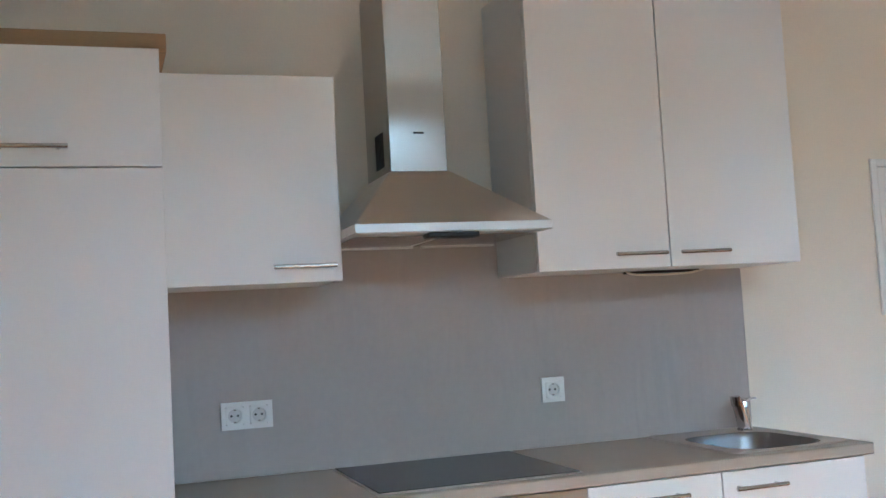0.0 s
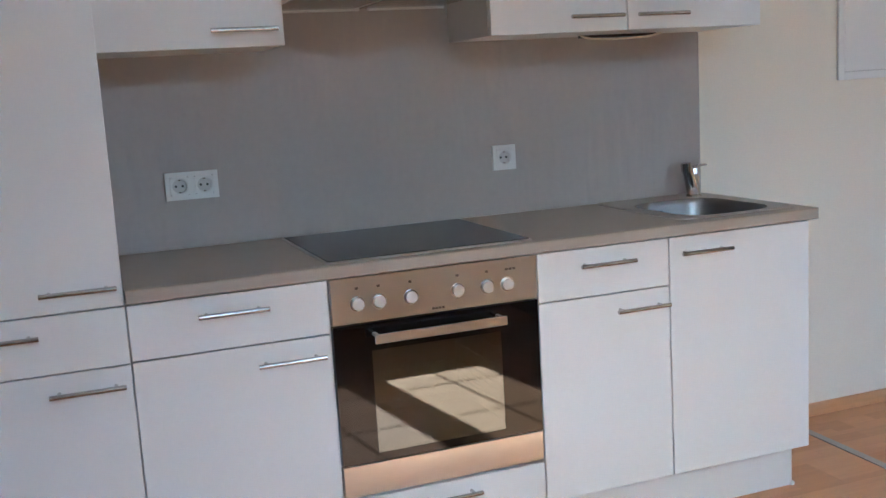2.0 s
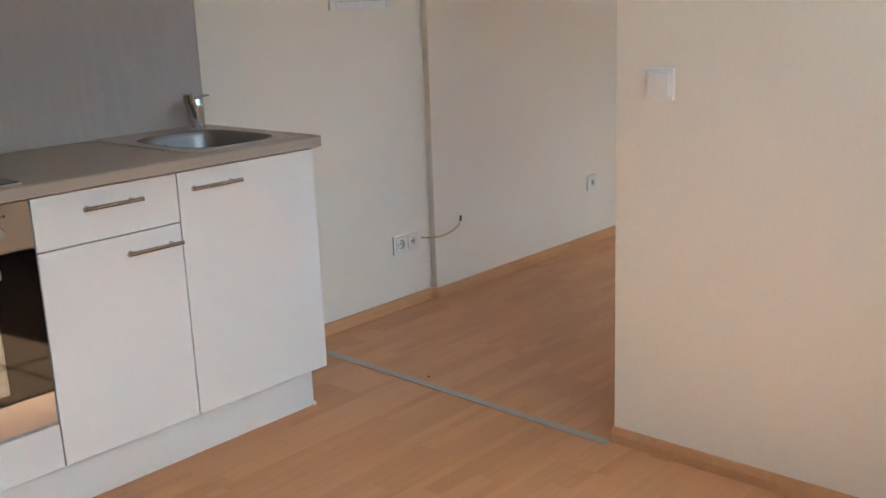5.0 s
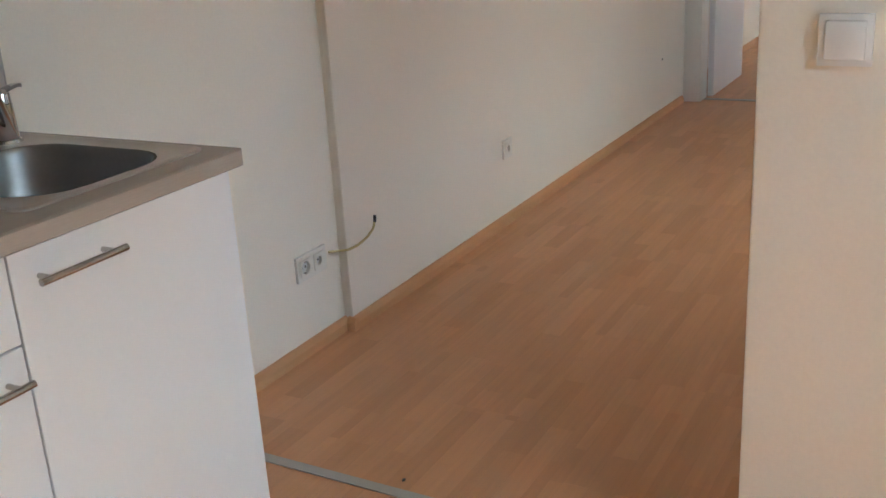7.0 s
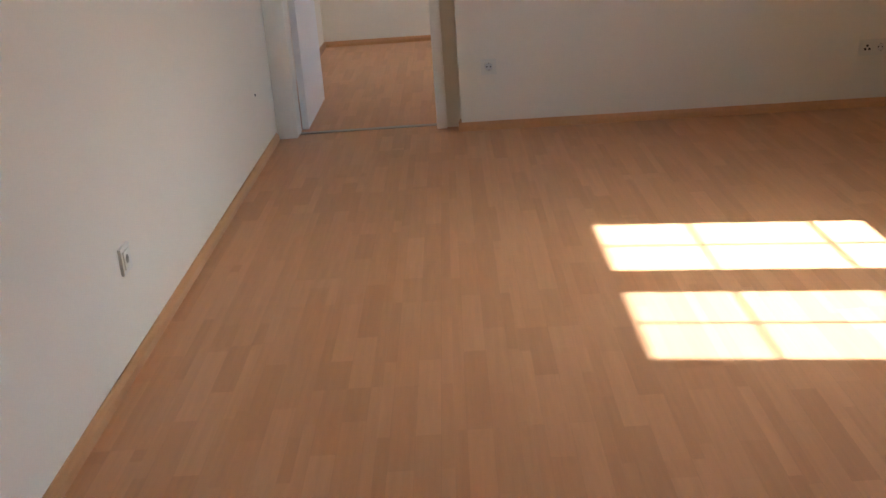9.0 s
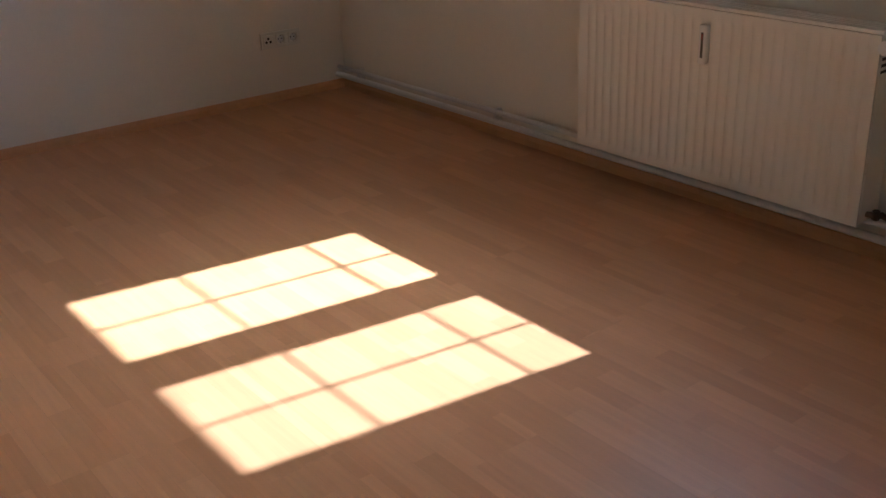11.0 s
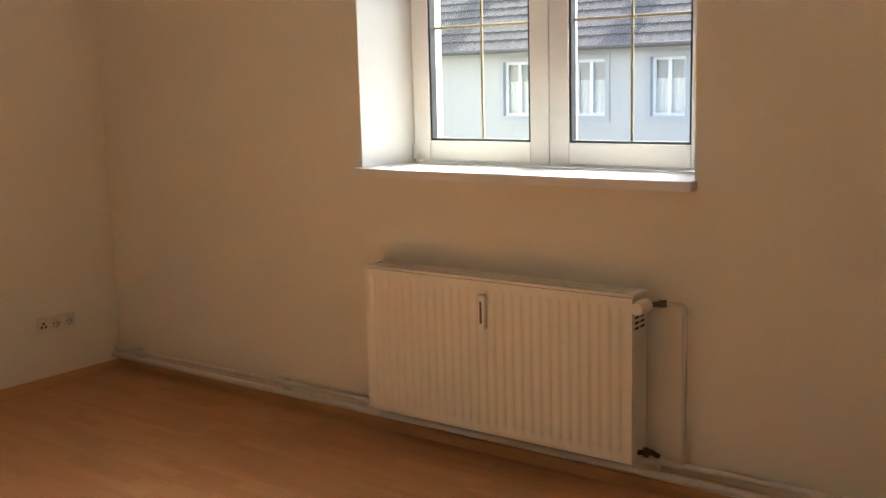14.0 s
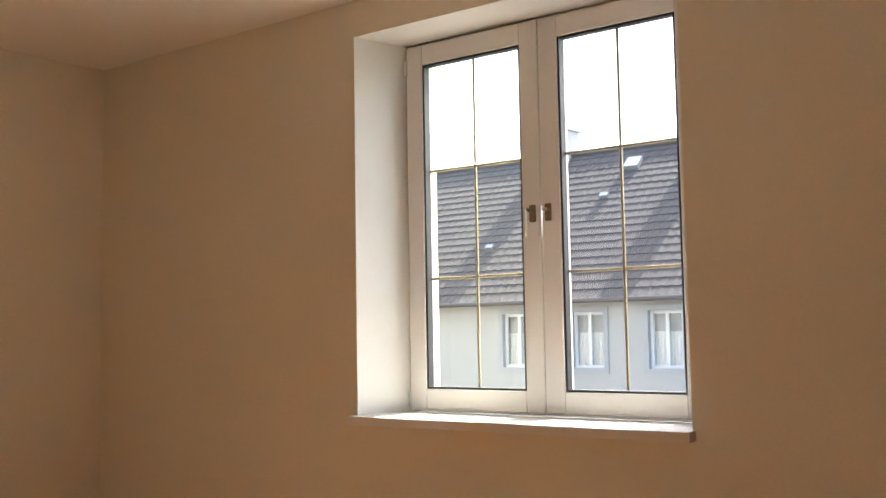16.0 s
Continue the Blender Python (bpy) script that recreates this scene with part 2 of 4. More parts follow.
def wood(name, one, two, rough=0.4, strip=None, grain_scale=3.0, shift=True):
    """Beech: long grain, and with strip=(length, width) printed blocks that differ in tone."""
    m, n, l, b = material(name, one, rough, 0.0, 0.3)
    co = n.new("ShaderNodeTexCoord")
    vec = co.outputs["Object"]
    if shift:
        info = n.new("ShaderNodeObjectInfo")
        mul = n.new("ShaderNodeMath")
        mul.operation = "MULTIPLY"
        mul.inputs[1].default_value = 37.0
        l.new(info.outputs["Random"], mul.inputs[0])
        comb = n.new("ShaderNodeCombineXYZ")
        l.new(mul.outputs[0], comb.inputs["X"])
        add = n.new("ShaderNodeVectorMath")
        l.new(co.outputs["Object"], add.inputs[0])
        l.new(comb.outputs[0], add.inputs[1])
        vec = add.outputs[0]
    mp = n.new("ShaderNodeMapping")
    mp.inputs["Scale"].default_value = (1.0, 16, 16)
    l.new(vec, mp.inputs["Vector"])
    gr = n.new("ShaderNodeTexNoise")
    gr.inputs["Scale"].default_value, gr.inputs["Detail"].default_value, gr.inputs["Roughness"].default_value = grain_scale, 8, 0.65
    l.new(mp.outputs[0], gr.inputs["Vector"])
    cloud = n.new("ShaderNodeTexNoise")
    cloud.inputs["Scale"].default_value, cloud.inputs["Detail"].default_value = 1.1, 3
    l.new(vec, cloud.inputs["Vector"])
    if strip:
        br = n.new("ShaderNodeTexBrick")
        br.offset, br.offset_frequency = 0.37, 2
        br.inputs["Color1"].default_value, br.inputs["Color2"].default_value = (*one, 1), (*two, 1)
        br.inputs["Mortar"].default_value = tuple(c * 0.84 for c in two) + (1,)
        br.inputs["Scale"].default_value, br.inputs["Mortar Size"].default_value = 1.0, 0.0003
        br.inputs["Mortar Smooth"].default_value = 0.5
        br.inputs["Brick Width"].default_value, br.inputs["Row Height"].default_value = strip
        l.new(vec, br.inputs["Vector"])
        base = br.outputs["Color"]
    else:
        mx = n.new("ShaderNodeMix")
        mx.data_type = "RGBA"
        mx.inputs["A"].default_value, mx.inputs["B"].default_value = (*one, 1), (*two, 1)
        l.new(cloud.outputs["Fac"], mx.inputs["Factor"])
        base = mx.outputs["Result"]
    rng = n.new("ShaderNodeMapRange")
    rng.inputs["From Min"].default_value, rng.inputs["From Max"].default_value = 0.3, 0.7
    rng.inputs["To Min"].default_value, rng.inputs["To Max"].default_value = 0.92, 1.06
    l.new(gr.outputs["Fac"], rng.inputs["Value"])
    sc = n.new("ShaderNodeVectorMath")
    sc.operation = "SCALE"
    l.new(base, sc.inputs[0])
    l.new(rng.outputs[0], sc.inputs["Scale"])
    l.new(sc.outputs[0], b.inputs["Base Color"])
    rr = n.new("ShaderNodeMapRange")
    rr.inputs["To Min"].default_value, rr.inputs["To Max"].default_value = rough - 0.06, rough + 0.1
    l.new(cloud.outputs["Fac"], rr.inputs["Value"])
    l.new(rr.outputs[0], b.inputs["Roughness"])
    bp = n.new("ShaderNodeBump")
    bp.inputs["Strength"].default_value, bp.inputs["Distance"].default_value = 0.08, 0.0006
    l.new(gr.outputs["Fac"], bp.inputs["Height"])
    l.new(bp.outputs[0], b.inputs["Normal"])
    return m


LAMINATE = wood("beech laminate", (0.615, 0.312, 0.153), (0.522, 0.259, 0.121), 0.36, strip=(0.42, 0.0643))
SKIRTING = wood("beech skirting", (0.60, 0.33, 0.155), (0.53, 0.285, 0.13), 0.42)
WORKTOP = varied("taupe worktop", (0.375, 0.322, 0.265), 0.42, mottle=0.08, scale=3, grain=45, bump=0.08, depth=0.0004, stretch=(0.7, 8, 8))


def splash_material():
    """Grey-taupe panel with faint slanting trowel strokes in patches."""
    m = varied("trowelled panel", (0.42, 0.378, 0.342), 0.45, mottle=0.04, scale=1.6, grain=50, bump=0.06, depth=0.0005)
    n, l = m.node_tree.nodes, m.node_tree.links
    b = n["Principled BSDF"]
    co = n.new("ShaderNodeTexCoord")
    mp = n.new("ShaderNodeMapping")
    mp.inputs["Rotation"].default_value = (0, radians(-24), 0)
    mp.inputs["Scale"].default_value = (34, 1, 5)
    l.new(co.outputs["Object"], mp.inputs["Vector"])
    st = n.new("ShaderNodeTexNoise")
    st.inputs["Scale"].default_value, st.inputs["Detail"].default_value, st.inputs["Distortion"].default_value = 1.0, 3, 0.6
    l.new(mp.outputs[0], st.inputs["Vector"])
    patch = n.new("ShaderNodeTexNoise")
    patch.inputs["Scale"].default_value, patch.inputs["Detail"].default_value = 2.6, 2
    l.new(co.outputs["Object"], patch.inputs["Vector"])
    where = n.new("ShaderNodeMapRange")
    where.inputs["From Min"].default_value, where.inputs["From Max"].default_value = 0.42, 0.62
    where.inputs["To Min"].default_value, where.inputs["To Max"].default_value = 0.02, 0.20
    l.new(patch.outputs["Fac"], where.inputs["Value"])
    off = n.new("ShaderNodeMath")
    off.operation = "SUBTRACT"
    off.inputs[1].default_value = 0.48
    l.new(st.outputs["Fac"], off.inputs[0])
    amp = n.new("ShaderNodeMath")
    amp.operation = "MULTIPLY_ADD"
    amp.inputs[2].default_value = 1.0
    l.new(off.outputs[0], amp.inputs[0])
    l.new(where.outputs[0], amp.inputs[1])
    old = b.inputs["Base Color"].links[0].from_socket
    sc = n.new("ShaderNodeVectorMath")
    sc.operation = "SCALE"
    l.new(old, sc.inputs[0])
    l.new(amp.outputs[0], sc.inputs["Scale"])
    l.new(sc.outputs[0], b.inputs["Base Color"])
    return m


SPLASH = splash_material()


def glass_material(name, tint, ior=1.5, sheen=(1, 1, 1)):
    m = bpy.data.materials.new(name)
    m.use_nodes = True
    n, l = m.node_tree.nodes, m.node_tree.links
    n.clear()
    out = n.new("ShaderNodeOutputMaterial")
    mix = n.new("ShaderNodeMixShader")
    lw = n.new("ShaderNodeLayerWeight")
    lw.inputs["Blend"].default_value = 0.5
    pw = n.new("ShaderNodeMath")
    pw.operation, pw.inputs[1].default_value = "POWER", 5.0
    l.new(lw.outputs["Facing"], pw.inputs[0])
    fr = n.new("ShaderNodeMapRange")
    fr.inputs["To Min"].default_value = ((ior - 1) / (ior + 1)) ** 2
    l.new(pw.outputs[0], fr.inputs["Value"])
    tr = n.new("ShaderNodeBsdfTransparent")
    tr.inputs["Color"].default_value = (*tint, 1)
    gl = n.new("ShaderNodeBsdfGlossy")
    gl.inputs["Roughness"].default_value = 0.01
    gl.inputs["Color"].default_value = (*sheen, 1)
    l.new(fr.outputs[0], mix.inputs[0])
    l.new(tr.outputs[0], mix.inputs[1])
    l.new(gl.outputs[0], mix.inputs[2])
    l.new(mix.outputs[0], out.inputs[0])
    return m


GLASS = glass_material("window glass", (0.96, 0.97, 0.96))
# bluish sheen pales the orange reflection of the sunny floor
OVEN_PANE = glass_material("oven glass with paled reflection", (0.34, 0.32, 0.29), 2.25, (0.74, 0.88, 1.0))
# tint added to dim and cool the sun patch below one sash
SUN_DIM_GLASS = glass_material("sun-dimming window glass", (0.875, 0.88, 0.905))


def roof_material():
    m = varied("weathered clay tiles", (0.080, 0.068, 0.062), 0.95, mottle=0.16, scale=0.8, grain=5, bump=0.15, depth=0.01)
    return m


TILE = roof_material()

# ---- shell: walls, ceiling, floor ----
def prism(bm, plan, z0, z1):
    """Adds an upright block over a plan outline."""
    lo, hi = [bm.verts.new((x, y, z0)) for x, y in plan], [bm.verts.new((x, y, z1)) for x, y in plan]
    bm.faces.new(lo[::-1])
    bm.faces.new(hi)
    for i in range(len(plan)):
        j = (i + 1) % len(plan)
        bm.faces.new((lo[i], lo[j], hi[j], hi[i]))


def window_wall():
    """The thick outer wall; its openings widen towards the room."""
    bm = bmesh.new()
    za, zb = -0.2, CEIL + 0.25
    xi = xo = WALL_W - 0.25
    for c in (*WIN_CX, 6.9):
        a, b_, ao, bo = c + REV_LO, c + REV_HI, c - WIN_HALF, c + WIN_HALF
        prism(bm, [(xi, WALL_S), (xo, -3.87), (xo, OUT_S), (ao, OUT_S), (ao, -3.87), (a, WALL_S)], za, zb)
        plan = [(a, WALL_S), (ao, -3.87), (ao, OUT_S), (bo, OUT_S), (bo, -3.87), (b_, WALL_S)]
        prism(bm, plan, za, WIN_Z0 - 0.029)
        prism(bm, plan, WIN_Z1, zb)
        xi, xo = b_, bo
    prism(bm, [(xi, WALL_S), (xo, -3.87), (xo, OUT_S), (FAR_X1 + 0.2, OUT_S), (FAR_X1 + 0.2, WALL_S)], za, zb)
    ob = solid("wall_south", bm, PAINT, "off-white painted wall with deep window openings", "wall", "structure")
    # reveal faces take the whiter, sky-lit copy of the wall paint
    ob.data.materials.append(LIT_REVEAL)
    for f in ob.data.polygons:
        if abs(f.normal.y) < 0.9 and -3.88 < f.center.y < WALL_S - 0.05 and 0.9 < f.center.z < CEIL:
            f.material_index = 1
    return ob


window_wall()
b = bmesh.new()
box(b, WALL_W - 0.25, STEP_X, WALL_N, 0.3, -0.2, CEIL + 0.25)
solid("wall_north_1", b, PAINT, "off-white painted wall behind the kitchen units", "wall", "structure")
b = bmesh.new()
box(b, STEP_X, 5.19, WALL_N2, 0.3, -0.2, CEIL + 0.25, 0.003)
solid("wall_north_2", b, PAINT, "off-white painted wall stepping slightly forward", "wall", "structure")
# unseen end wall, set this near to bounce warm light onto west-facing sides
b = bmesh.new()
box(b, WALL_W - 0.25, WALL_W, WALL_S, WALL_N, -0.2, CEIL + 0.25)
solid("wall_west", b, PAINT, "unseen off-white kitchen end wall, set near to bounce light", "wall", "structure")
b = bmesh.new()
box(b, PART_X, PART_X2, WALL_S, PART_Y, -0.2, CEIL + 0.25, 0.004, 2)
solid("wall_partition", b, PAINT, "off-white plastered partition with a free end", "wall", "structure")
b = bmesh.new()
DOOR_Y0, DOOR_Y1, DOOR_X = -0.91, -0.145, 5.06
prism(b, [(WALL_E2, WALL_S), (5.19, WALL_S), (5.19, -1.045), (WALL_E, -1.045)], -0.2, CEIL + 0.25)
box(b, 5.062, 5.19, -1.045, -0.965, -0.2, CEIL + 0.25)
box(b, 5.062, 5.19, -0.965, WALL_N2, 2.07, CEIL + 0.25)
solid("wall_east", b, PAINT, "off-white painted far wall with a doorway", "wall", "structure")
b = bmesh.new()
box(b, WALL_W - 0.25, FAR_X1 + 0.2, OUT_S, 0.3, CEIL, CEIL + 0.25)
solid("ceiling", b, CEILING, "plain off-white painted ceiling", "ceiling", "structure")
b = bmesh.new()
box(b, 5.19, FAR_X1 + 0.2, FAR_N, 0.3, -0.2, CEIL + 0.25)
solid("wall_north_3", b, PAINT, "off-white wall of the room beyond", "wall", "structure")
b = bmesh.new()
box(b, FAR_X1, FAR_X1 + 0.2, WALL_S, FAR_N, -0.2, CEIL + 0.25)
solid("wall_far", b, PAINT, "off-white back wall of the room beyond", "wall", "structure")


def skirting(runs, name="baseboard", label="beech skirting board along the wall"):
    """runs: (x0, y0, x1, y1, nx, ny): a line on the wall's face, and the way into the room."""
    for x0, y0, x1, y1, nx, ny in runs:
        bm = bmesh.new()
        t, h = 0.017, 0.046
        prof = [(0, 0), (t, 0), (t, h * 0.6), (t * 0.55, h * 0.93), (t * 0.3, h), (0, h)]
        rings = []
        for px, py in ((x0, y0), (x1, y1)):
            rings.append([bm.verts.new((px + nx * d, py + ny * d, z)) for d, z in prof])
        k = len(prof)
        for i in range(k):
            bm.faces.new((rings[0][i], rings[0][(i + 1) % k], rings[1][(i + 1) % k], rings[1][i]))
        bm.faces.new(rings[0])
        bm.faces.new(rings[1][::-1])
        solid(name, bm, SKIRTING, label, "skirting board", "structure")


skirting([
    (0.0, WALL_N, STEP_X, WALL_N, 0, -1),
    (STEP_X, WALL_N - 0.016, STEP_X, WALL_N2 - 0.016, -1, 0),
    (STEP_X, WALL_N2, 5.0, WALL_N2, 0, -1),
    (PART_X, WALL_S, PART_X, PART_Y, -1, 0),
    (PART_X2, WALL_S, PART_X2, PART_Y, 1, 0),
    (WALL_E2, WALL_S, WALL_E, -1.03, -1, 0),
    (WALL_E - 0.016, -1.045, 5.045, -1.045, 0, 1),
    (PART_X2, WALL_S, WALL_E2, WALL_S, 0, 1),
    (WALL_W, WALL_S, PART_X, WALL_S, 0, 1),
    (WALL_W, WALL_S, WALL_W, WALL_N, 1, 0),
    (5.19, FAR_N, FAR_X1, FAR_N, 0, -1),
    (FAR_X1, WALL_S, FAR_X1, FAR_N, -1, 0),
])

# ---- windows ----
def bars(bm, x0, x1, z0, z1, y0, y1, w, bevel=0.004):
    """A rectangular frame of four bars of width w."""
    box(bm, x0, x0 + w, y0, y1, z0, z1, bevel)
    box(bm, x1 - w, x1, y0, y1, z0, z1, bevel)
    box(bm, x0 + w, x1 - w, y0 + 0.001, y1 - 0.001, z0, z0 + w, bevel)
    box(bm, x0 + w, x1 - w, y0 + 0.001, y1 - 0.001, z1 - w, z1, bevel)


def window(cx, number):
    x0, x1 = cx - WIN_HALF + 0.002, cx + WIN_HALF - 0.002
    z0, z1 = WIN_Z0 + 0.008, WIN_Z1 - 0.003
    w = thing(f"window_{number}", (cx, -3.9, z0), "white plastic casement window with two closed sashes", "window", kind="structure")
    bm = bmesh.new()
    bars(bm, x0, x1, z0, z1, -3.945, -3.875, 0.05)
    part("window_frame", bm, UPVC, w)
    for s, (a, b) in enumerate(((x0 + 0.012, cx - 0.002), (cx + 0.002, x1 - 0.012))):
        bm = bmesh.new()
        bars(bm, a, b, z0 + 0.012, z1 - 0.012, -3.93, -3.857, 0.085, 0.003)
        sash = part("sash", bm, UPVC, w)
        ga, gb, gz0, gz1 = a + 0.085, b - 0.085, z0 + 0.097, z1 - 0.097
        bm = bmesh.new()
        bars(bm, ga, gb, gz0, gz1, -3.9, -3.8635, 0.009, 0)
        part("gasket", bm, GASKET, sash, "black rubber gasket", False)
        bm = bmesh.new()
        box(bm, ga, gb, -3.888, -3.884, gz0, gz1)
        # the first sash's tinted pane casts a shadow, so its sunlight is weaker
        pane = part("pane", bm, GLASS if s else SUN_DIM_GLASS, sash, "glass pane", False)
        pane.visible_shadow = s == 0
        mid = (ga + gb) / 2
        bm = bmesh.new()
        box(bm, mid - 0.006, mid + 0.006, -3.898, -3.89, gz0, gz1, 0.002)
        part("muntin", bm, BRASS, sash, "thin brass-coloured glazing bar")
        for k in (1, 2):
            z = gz0 + (gz1 - gz0) * k / 3
            bm = bmesh.new()
            box(bm, ga, gb, -3.899, -3.891, z - 0.006, z + 0.006, 0.002)
            part("muntin", bm, BRASS, sash, "thin brass-coloured glazing bar")
        hx = cx + (0.036 if s else -0.036)
        bm = bmesh.new()
        box(bm, hx - 0.014, hx + 0.014, -3.857, -3.845, 1.885, 1.955, 0.005, 2)
        rod(bm, (hx, -3.85, 1.93), (hx, -3.79, 1.93), 0.008)
        part("handle_base", bm, BRONZE, sash, "bronze handle rosette")
        bm = bmesh.new()
        box(bm, hx - 0.0075, hx + 0.0075, -3.799, -3.786, 1.82, 1.94, 0.005, 2)
        part("handle", bm, LEVER, sash, "satin metal lever pointing down")
    for hx in (x0 + 0.012, x1 - 0.012):
        for hz in (z0 + 0.05, z1 - 0.1):
            bm = bmesh.new()
            rod(bm, (hx, -3.856, hz - 0.03), (hx, -3.856, hz + 0.03), 0.007, seg=12)
            part("hinge", bm, UPVC, w, "small white hinge cap")
    bm = bmesh.new()
    prism(bm, [(cx - WIN_HALF, -3.87), (cx + WIN_HALF, -3.87), (cx + REV_HI, WALL_S), (cx + REV_HI + 0.012, WALL_S), (cx + REV_HI + 0.012, WALL_S + 0.06),
               (cx + REV_LO - 0.012, WALL_S + 0.06), (cx + REV_LO - 0.012, WALL_S), (cx + REV_LO, WALL_S)], WIN_Z0 - 0.027, WIN_Z0 + 0.007)
    bmesh.ops.bevel(bm, geom=[e for e in bm.edges], offset=0.003, segments=2, affect="EDGES")
    solid("window_sill", bm, SILL, "white inner window sill board", "window sill", "structure")
    bm = bmesh.new()
    box(bm, cx - WIN_HALF, cx + WIN_HALF, OUT_S - 0.04, -3.935, WIN_Z0 - 0.04, WIN_Z0 + 0.002)
    solid("outer_sill", bm, ZINC, "zinc outer window ledge", "window sill", "structure")


window(WIN_CX[0], 1)
window(WIN_CX[1], 2)
# unseen window, added to bring daylight into the room beyond
window(6.9, 3)

# ---- doorway to the room beyond ----
d = thing("door_1", (5.1, -0.5, 0), "white flush door standing open into the room beyond", "door", kind="structure")
b = bmesh.new()
box(b, 5.03, 5.195, DOOR_Y1, WALL_N2 - 0.002, 0, 2.07, 0.006, 2)
box(b, 5.03, 5.195, -0.965, DOOR_Y0, 0, 2.07, 0.006, 2)
box(b, 5.032, 5.193, DOOR_Y0, DOOR_Y1, 2.01, 2.07, 0.006, 2)
part("door_frame", b, CASING, d, "cream painted door casing")
b = bmesh.new()
box(b, 5.2, 6.02, -0.185, -0.147, 0.008, 2.0, 0.003)
leaf = part("door_leaf", b, DOOR_PAINT, d, "white flush door leaf")
b = bmesh.new()
rod(b, (5.94, -0.185, 1.03), (5.94, -0.235, 1.03), 0.009)
rod(b, (5.945, -0.232, 1.03), (5.82, -0.232, 1.03), 0.009)
box(b, 5.92, 5.96, -0.192, -0.185, 0.95, 1.11, 0.003)
part("door_handle", b, NICKEL, leaf, "satin metal lever handle")
b = bmesh.new()
box(b, 5.11, 5.15, DOOR_Y0, DOOR_Y1, 0.0005, 0.006, 0.002)
part("threshold", b, SEAM, d, "flat metal threshold strip")

# ---- kitchen ----
def rounded(x0, x1, y0, y1, r, z, n=6):
    pts = []
    for cx, cy, a in ((x1 - r, y1 - r, 0), (x0 + r, y1 - r, 90), (x0 + r, y0 + r, 180), (x1 - r, y0 + r, 270)):
        for k in range(n + 1):
            t = radians(a + 90 * k / n)
            pts.append((cx + r * math.cos(t), cy + r * math.sin(t), z))
    return pts


def loft(bm, loops, cap=True):
    rows = [[bm.verts.new(p) for p in lp] for lp in loops]
    k = len(rows[0])
    for one, two in zip(rows, rows[1:]):
        for i in range(k):
            bm.faces.new((one[i], one[(i + 1) % k], two[(i + 1) % k], two[i]))
    if cap:
        bm.faces.new(rows[-1])
    return bm


FRONT = -0.58
GAP = 0.0017


def bar_handle(parent, x0, x1, z, y=FRONT):
    bm = bmesh.new()
    rod(bm, (x0, y - 0.03, z), (x1, y - 0.03, z), 0.006, seg=14)
    for x in (x0 + 0.022, x1 - 0.022):
        rod(bm, (x, y - 0.03, z), (x, y + 0.001, z), 0.0045, seg=10)
    part("handle", bm, NICKEL, parent, "satin metal bar handle")


def front(parent, name, x0, x1, z0, z1, handle=None, y=FRONT):
    bm = bmesh.new()
    box(bm, x0 + GAP, x1 - GAP, y, y + 0.018, z0 + GAP, z1 - GAP, 0.0015)
    door = part(name, bm, WHITE_FRONT, parent)
    if handle:
        bar_handle(door, *handle, y=y)


def carcass(parent, x0, x1, y0, y1, z0, z1, top=True):
    """The boards of an empty cabinet: two sides, floor, top and back."""
    t = 0.016
    boards = [("side_panel", x0, x0 + t, y0, y1, z0, z1), ("side_panel", x1 - t, x1, y0, y1, z0, z1), ("bottom_panel", x0 + t, x1 - t, y0, y1, z0, z0 + t),
              ("back_panel", x0 + t, x1 - t, y1 - 0.006, y1, z0 + t, z1 - t)]
    if top:
        boards.append(("top_panel", x0 + t, x1 - t, y0, y1, z1 - t, z1))
    for name, *size in boards:
        part(name, box(bmesh.new(), *size), CARCASS, parent, round_=False)


X_TALL0, X_TALL1, X_B1, X_OV, X_DR, X_END = -2.60, -2.003, -1.516, -0.934, -0.515, -0.02
PL = 0.155


def base_unit(name, x0, x1, label, top=True):
    u = thing(name, ((x0 + x1) / 2, -0.3, PL), label, "kitchen cabinet", "kitchen base units")
    carcass(u, x0 + 0.0005, x1 - 0.0005, FRONT + 0.02, -0.02, PL, 0.871, top)
    return u


u = thing("tall_cabinet", (-2.3, -0.3, PL), "tall white fridge cabinet with four closed fronts", "kitchen cabinet")
carcass(u, X_TALL0, X_TALL1 - 0.0005, FRONT + 0.02, -0.005, PL, 2.033)
front(u, "door", X_TALL0, X_TALL1, PL, 0.7265, (-2.191, -2.021, 0.68))
front(u, "drawer_front", X_TALL0, X_TALL1, 0.7265, 0.867, (-2.368, -2.198, 0.821))
front(u, "door", X_TALL0, X_TALL1, 0.867, 1.743, (-2.188, -2.019, 0.916))
front(u, "door", X_TALL0, X_TALL1, 1.743, 2.035, (-2.388, -2.218, 1.789))

u = base_unit("base_cabinet", X_TALL1, X_B1, "white base cabinet with one drawer and one door")
front(u, "drawer_front", X_TALL1, X_B1, 0.729, 0.868, (-1.842, -1.671, 0.821))
front(u, "door", X_TALL1, X_B1, PL, 0.729, (-1.709, -1.538, 0.679))
u = base_unit("base_cabinet", X_OV, X_DR, "narrow white base cabinet with drawer and door")
front(u, "drawer_front", X_OV, X_DR, 0.729, 0.868, (-0.811, -0.64, 0.821))
front(u, "door", X_OV, X_DR, PL, 0.729, (-0.702, -0.532, 0.68))
u = base_unit("sink_cabinet", X_DR, X_END, "white sink base cabinet with a single door", False)
front(u, "door", X_DR, X_END, PL, 0.868, (-0.487, -0.317, 0.82))
u = thing("oven_housing", (-1.225, -0.3, PL), "white oven housing with a low drawer under the oven", "kitchen cabinet", "kitchen base units")
